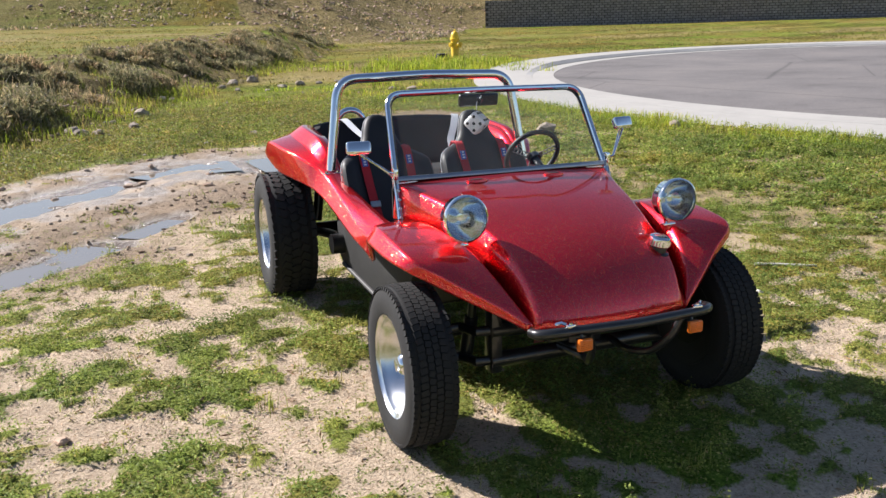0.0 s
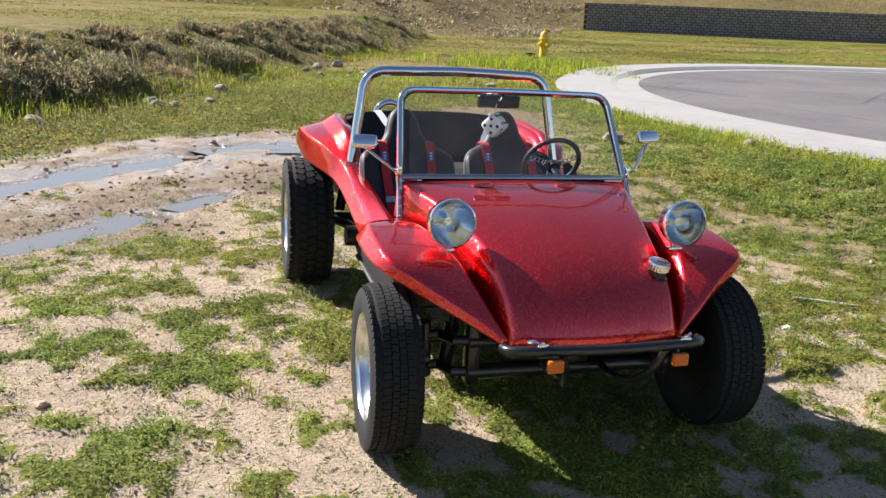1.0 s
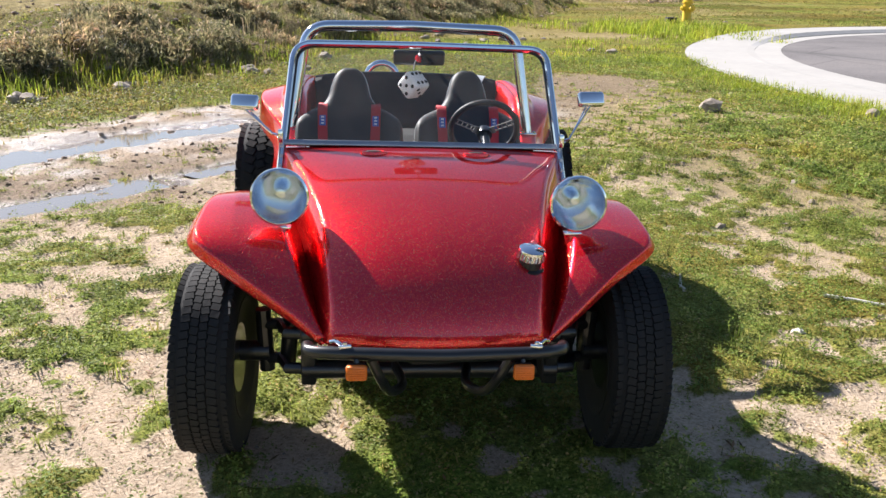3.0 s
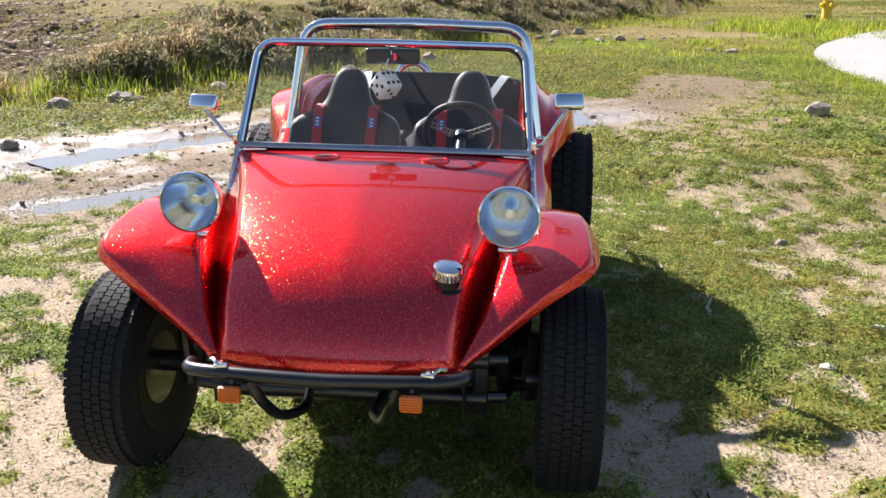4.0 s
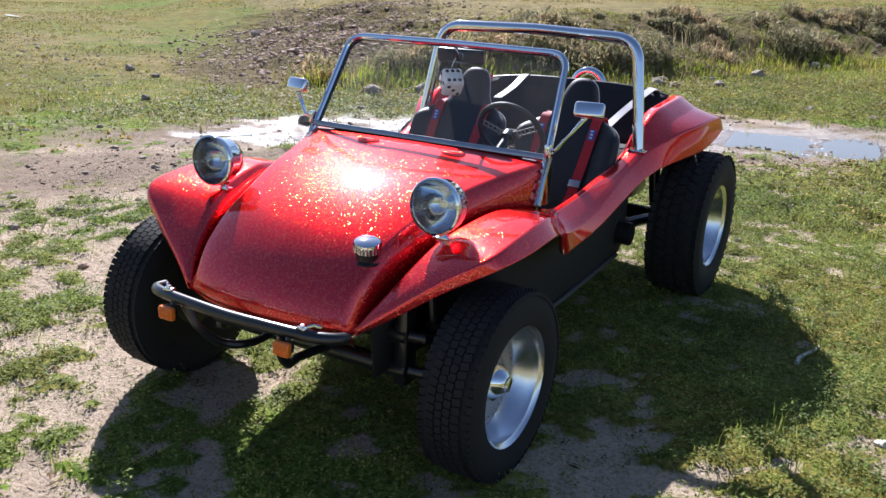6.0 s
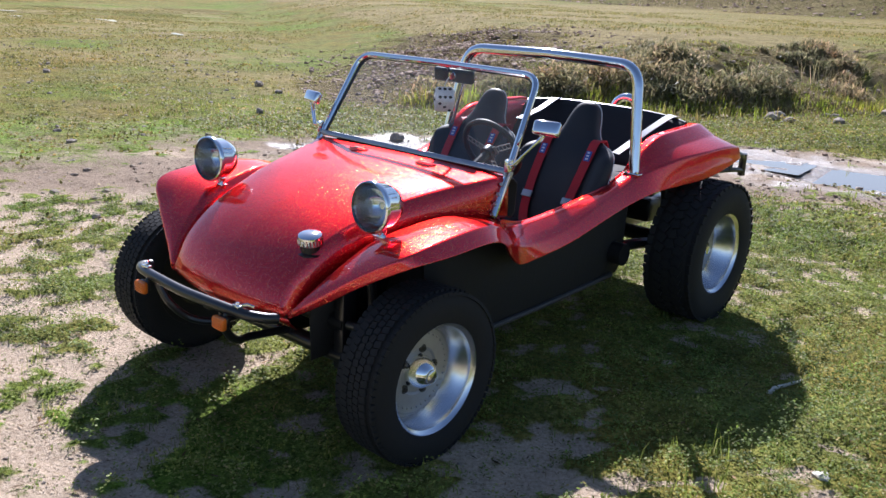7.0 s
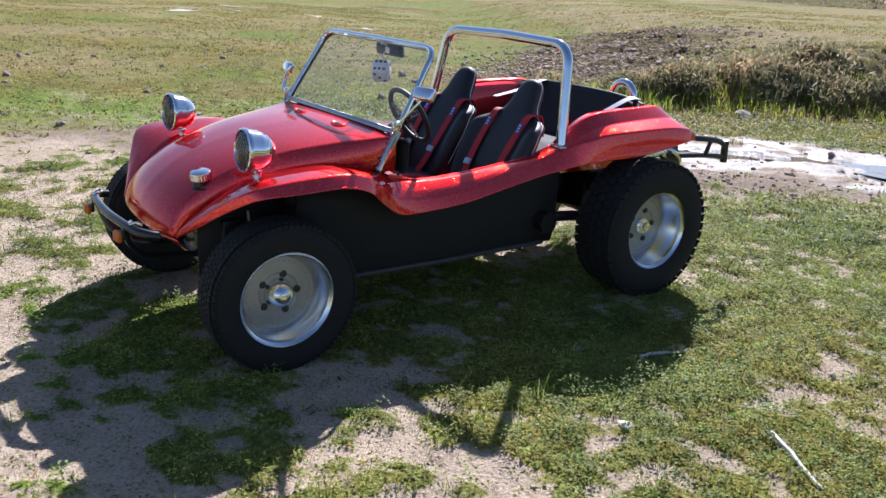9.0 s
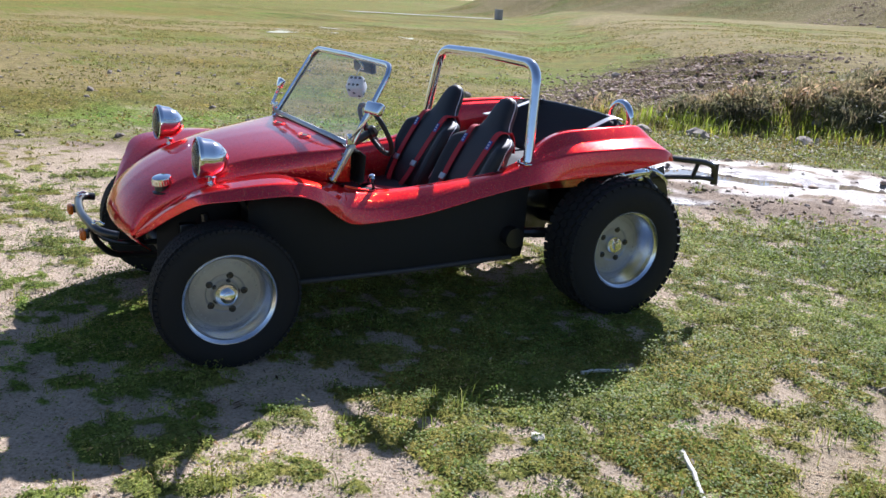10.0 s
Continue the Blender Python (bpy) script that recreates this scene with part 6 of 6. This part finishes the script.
# bright grass along the kerb and round the hydrant
edge = []
for k in range(60):
    a = rng.uniform(math.radians(120), math.radians(215))
    r = ROAD_OUT + 0.1 + abs(rng.normal(0, 0.7))
    edge.append((ROAD_C[0] + r * math.cos(a), ROAD_C[1] + r * math.sin(a), float(rng.uniform(0.6, 1.5))))
for low, high, n in ((188, 196, 26), (199, 206, 22), (207, 214, 24), (168, 176, 18), (178, 186, 14)):
    for k in range(n):
        a = math.radians(rng.uniform(low, high))
        r = ROAD_OUT + 0.15 + abs(rng.normal(0, 0.45))
        edge.append((ROAD_C[0] + r * math.cos(a), ROAD_C[1] + r * math.sin(a), float(rng.uniform(1.0, 1.8))))
clumps(edge, 90, 0.17, 0.095, 0.0065, 0.9, LUSH, "kerb_grass", "bright green grass growing along the kerb")
lush = [(8.3 + rng.normal(0, 1.3), 22.5 + rng.normal(0, 1.6), float(rng.uniform(0.7, 1.6))) for k in range(70)]
clumps(lush, 70, 0.22, 0.24, 0.02, 0.7, LUSH, "hydrant_grass", "bright tall grass round the hydrant")
spots = []
for k in range(50):
    x, y = float(rng.uniform(-1, 9)), float(rng.uniform(12, 27))
    if not inside(np.array(x), np.array(y), BANK_LOOP) and math.hypot(x - ROAD_C[0], y - ROAD_C[1]) > ROAD_OUT + 0.3:
        spots.append((x, y, float(rng.uniform(0.5, 1.2))))
clumps(spots, 50, 0.22, 0.15, 0.016, 0.8, LUSH, "field_tufts", "green tufts on the field before the bank")

# scrub and tall grass on the flank of the bank
flank = []
while len(flank) < 640:
    x, y = float(rng.uniform(-10, 12)), float(rng.uniform(6, 42))
    dn, df = float(away(np.array(x), np.array(y), BANK_NEAR)), float(away(np.array(x), np.array(y), BANK_FAR))
    if inside(np.array(x), np.array(y), BANK_LOOP) and 0.0 < dn < 2.9 and df > 1.2 and float(away(np.array(x), np.array(y), HEAP)) > 1.3:
        if rng.uniform() < 8.0 / max(8.0, y) and float(fbm(np.array(x), np.array(y), 1.7, 91, 3)) > 0.49:
            flank.append((x, y, float(rng.uniform(0.3, 1.1) + (rng.uniform() < 0.2) * rng.uniform(0.2, 0.9)) * (1.15 - 0.2 * dn), dn))
green = [p[:3] for p in flank if p[3] < 1.3]
grey = [p[:3] for p in flank if p[3] >= 0.7]
clumps(green[::3], 60, 0.24, 0.17, 0.010, 1.0, LUSH, "bank_grass", "tufts of green grass at the foot of the bank")
clumps(green[1::2], 60, 0.26, 0.15, 0.010, 0.9, DRAB, "bank_low_grass", "low olive grass at the foot of the bank")
clumps([g for i, g in enumerate(grey) if i % 3], 110, 0.17, 0.30, 0.008, 0.8, SHRUB, "bank_dry_grass", "grey-green dry grass on the bank")
tall = [(-5.7 + 2.6 * k / 10 + rng.normal(0, 0.25), 7.15 + 2.4 * k / 10 + rng.normal(0, 0.25), float(rng.uniform(0.8, 1.5))) for k in range(11)]
clumps(tall, 40, 0.13, 0.22, 0.010, 1.0, LUSH, "tall_bank_grass", "tall bright grass tufts at the foot of the bank")


hill_spots = []
while len(hill_spots) < 150:
    x, y = float(rng.uniform(-45, 34)), float(rng.uniform(46, 80))
    if inside(np.array(x), np.array(y), HILL_LOOP) and fbm(np.array(x), np.array(y), 6, 93, 3) > 0.5:
        hill_spots.append((x, y, float(rng.uniform(0.5, 1.4))))
clumps(hill_spots, 70, 0.55, 0.20, 0.08, 1.1, SHRUB, "hill_scrub", "low grey-green scrub on the far slope")


def scrub(places):
    """Rounded bushes of many small leaves with gaps, one mesh."""
    xs, ys, zs = [], [], []
    for x, y, s in places:
        n = int(420 * min(1.3, s))
        d = rng.normal(0, 1, (n, 3))
        d /= np.linalg.norm(d, axis=1)[:, None]
        bumpy = 0.75 + 0.5 * np.array([noise.noise(Vector(q) * 2.2 + Vector((x, y, 0))) for q in d])
        q = d * (bumpy * s * 0.30 * rng.uniform(0.3, 1.0, n) ** 0.5)[:, None] * (1.3, 1.3, 0.62)
        xs.append(q[:, 0] + x), ys.append(q[:, 1] + y), zs.append(q[:, 2] + 0.12 * s)
    x, y, z = np.concatenate(xs), np.concatenate(ys), np.concatenate(zs)
    n = len(x)
    z = land(x, y) + np.maximum(z, 0.02)
    s = rng.uniform(0.025, 0.07, n)
    u = rng.normal(0, 1, (n, 3)) + (0, 0, 0.9)
    u /= np.linalg.norm(u, axis=1)[:, None]
    w = np.cross(u, rng.normal(0, 1, (n, 3)))
    w /= np.linalg.norm(w, axis=1)[:, None]
    c = np.stack([x, y, z], -1)
    v = np.stack([c - u * s[:, None], c + w * s[:, None] * 0.22, c + u * s[:, None], c - w * s[:, None] * 0.22], 1)
    f = (np.arange(n) * 4)[:, None] + np.arange(4)[None]
    return tagged(bulk("bank_scrub", v.reshape(-1, 3), f, SHRUB, 0), "grey-green scrub bushes over the flank of the bank", "scrub", kind="stuff")


scrub([p for i, p in enumerate(grey) if i % 4 < 3])


# ---- the turning circle ----
def ring_sheet(name, r0, r1, z0, z1, mat, label, category, a0=0.0, a1=360.0, n=120, steps=2):
    bm = bmesh.new()
    angles = np.radians(np.linspace(a0, a1, n))
    rows = []
    for a in angles:
        up = 0.12 + 0.88 * float(1 - smooth(132, 152, math.degrees(a) % 360)) if math.degrees(a) % 360 < 290 else 1.0
        rows.append([(ROAD_C[0] + (r0 + (r1 - r0) * k) * math.cos(a), ROAD_C[1] + (r0 + (r1 - r0) * k) * math.sin(a), (z0 + (z1 - z0) * k) * (up if z0 + z1 > 0.1 else 1) + 0.004) for k in np.linspace(0, 1, steps)])
    rows = [[(r[0][0], r[0][1], -0.2)] + r + [(r[-1][0], r[-1][1], -0.2)] for r in rows]
    sheet(bm, rows)
    return tagged(part(name, bm, mat, None, label), "", category, kind="structure")


bm = bmesh.new()
turned(bm, [(0.0, 0.03)] + [(ROAD_R * k, 0.03 - 0.02 * k) for k in np.linspace(0.1, 1, 10)] + [(ROAD_R, -0.1)], 120, pose(*ROAD_C, 0))
tagged(part("road", bm, ASPHALT), "worn grey asphalt turning circle", "road", kind="structure")
ring_sheet("gutter", ROAD_R, ROAD_R + 0.55, 0.012, 0.004, CONCRETE, "pale concrete gutter", "gutter")
ring_sheet("kerb", ROAD_R + 0.55, ROAD_R + 0.72, 0.02, 0.10, KERB, "rolled concrete kerb round the far side", "kerb", -70, 150, steps=5)
ring_sheet("apron", ROAD_R + 0.55, ROAD_R + 0.72, 0.008, 0.014, CONCRETE, "flush concrete apron on the near side", "pavement", 150, 290)
ring_sheet("pavement", ROAD_R + 0.72, ROAD_OUT, 0.10, 0.095, CONCRETE, "pale concrete pavement round the turning circle", "pavement")


def hydrant():
    x, y = 9.55, 24.0
    root = thing("fire_hydrant", "yellow painted fire hydrant standing in grass by the kerb", "fire hydrant", at=pose(x, y, float(land(x, y)) - 0.02, 0, 0, 20) @ Matrix.Scale(1.32, 4))
    bm = bmesh.new()
    turned(bm, [(0.0, 0.0), (0.17, 0.0), (0.17, 0.03), (0.12, 0.04), (0.115, 0.08), (0.105, 0.10), (0.10, 0.58), (0.125, 0.59), (0.125, 0.62), (0.105, 0.63), (0.10, 0.70), (0.08, 0.76), (0.04, 0.79), (0.0, 0.80)], 24)
    part("barrel", bm, YELLOW, root)
    for a, r, l in ((0, 0.055, 0.17), (180, 0.055, 0.17), (270, 0.075, 0.19)):
        bm = bmesh.new()
        turned(bm, [(r * 0.8, 0.06), (r * 0.8, l - 0.05), (r, l - 0.05), (r, l), (0.02, l + 0.005), (0.02, l + 0.03), (0, l + 0.03)], 16, pose(0, 0, 0.47, 0, 0, a) @ pose(0, 0, 0, 0, 90, 0))
        part("outlet", bm, YELLOW, root)
    bm = bmesh.new()
    turned(bm, [(0.025, 0.78), (0.022, 0.84), (0, 0.845)], 5)
    part("top_nut", bm, YELLOW, root)
    ux, uy = 9.1, 24.1
    bm = bmesh.new()
    block(bm, (0.30, 0.30, 0.32), pose(0, 0, 0.16), 0.02)
    box_ob = tagged(part("valve_box", bm, MATT), "dark low valve box beside the hydrant", "valve box")
    box_ob.location = (ux, uy, float(land(ux, uy)))


hydrant()


def far_wall():
    root = thing("retaining_wall", "grey segmental block retaining wall at the foot of the far slope", "wall", kind="structure")
    d = (WALL_B - WALL_A)
    length, d = d.length, d.normalized()
    nrm = Vector((d.y, -d.x, 0))
    if nrm.y > 0:
        nrm = -nrm
    turn = math.degrees(math.atan2(d.y, d.x))
    rows, high, long = 11, 0.205, 0.46
    z0 = 0.25
    bm = bmesh.new()
    block(bm, (length, 0.30, rows * high + 0.3), pose((WALL_A.x + WALL_B.x) / 2, (WALL_A.y + WALL_B.y) / 2, z0 + rows * high / 2 - 0.15, 0, 0, turn))
    part("backing", bm, JOINT, root)
    cube_v = np.array([(x, y, z) for x in (-0.5, 0.5) for y in (-0.5, 0.5) for z in (-0.5, 0.5)])
    cube_f = np.array([(0, 1, 3, 2), (4, 6, 7, 5), (0, 4, 5, 1), (2, 3, 7, 6), (0, 2, 6, 4), (1, 5, 7, 3)])
    vs, fs = [], []
    for r in range(rows):
        for i in range(int(length / long)):
            s = (i + 0.5 * (r % 2) + 0.5) * long
            c = WALL_A + d * s + nrm * (0.16 - 0.004 * r + rng.uniform(-0.02, 0.02))
            q = cube_v * (long * 0.86, 0.16, high * 0.80)
            w = np.stack([c.x + q[:, 0] * d.x + q[:, 1] * nrm.x, c.y + q[:, 0] * d.y + q[:, 1] * nrm.y, z0 + (r + 0.5) * high + q[:, 2]], -1)
            fs.append(cube_f + 8 * len(vs))
            vs.append(w)
    ob = tagged(bulk("block_courses", np.concatenate(vs), np.concatenate(fs), BLOCK, 30), "", "", kind="stuff")
    ob.parent = root


far_wall()

# low utility box and a strip of pale road far across the field
bm = bmesh.new()
block(bm, (0.9, 0.7, 1.3), pose(0, 0, 0.65), 0.04)
box_ob = tagged(part("utility_box", bm, KERB), "grey utility box far across the field", "utility box")
box_ob.location = (-92.0, 60.0, float(land(-92.0, 60.0)))
bm = bmesh.new()
line = [(-104.0, 44.0), (-101.0, 50.0), (-97.0, 56.0), (-93.0, 61.0)]
sheet(bm, [[(x - 3, y, float(land(x, y)) + 0.1), (x + 3, y, float(land(x, y)) + 0.1)] for x, y in catmull(line, 20)])
tagged(part("far_road", bm, CONCRETE), "pale road far across the field", "road", kind="structure")
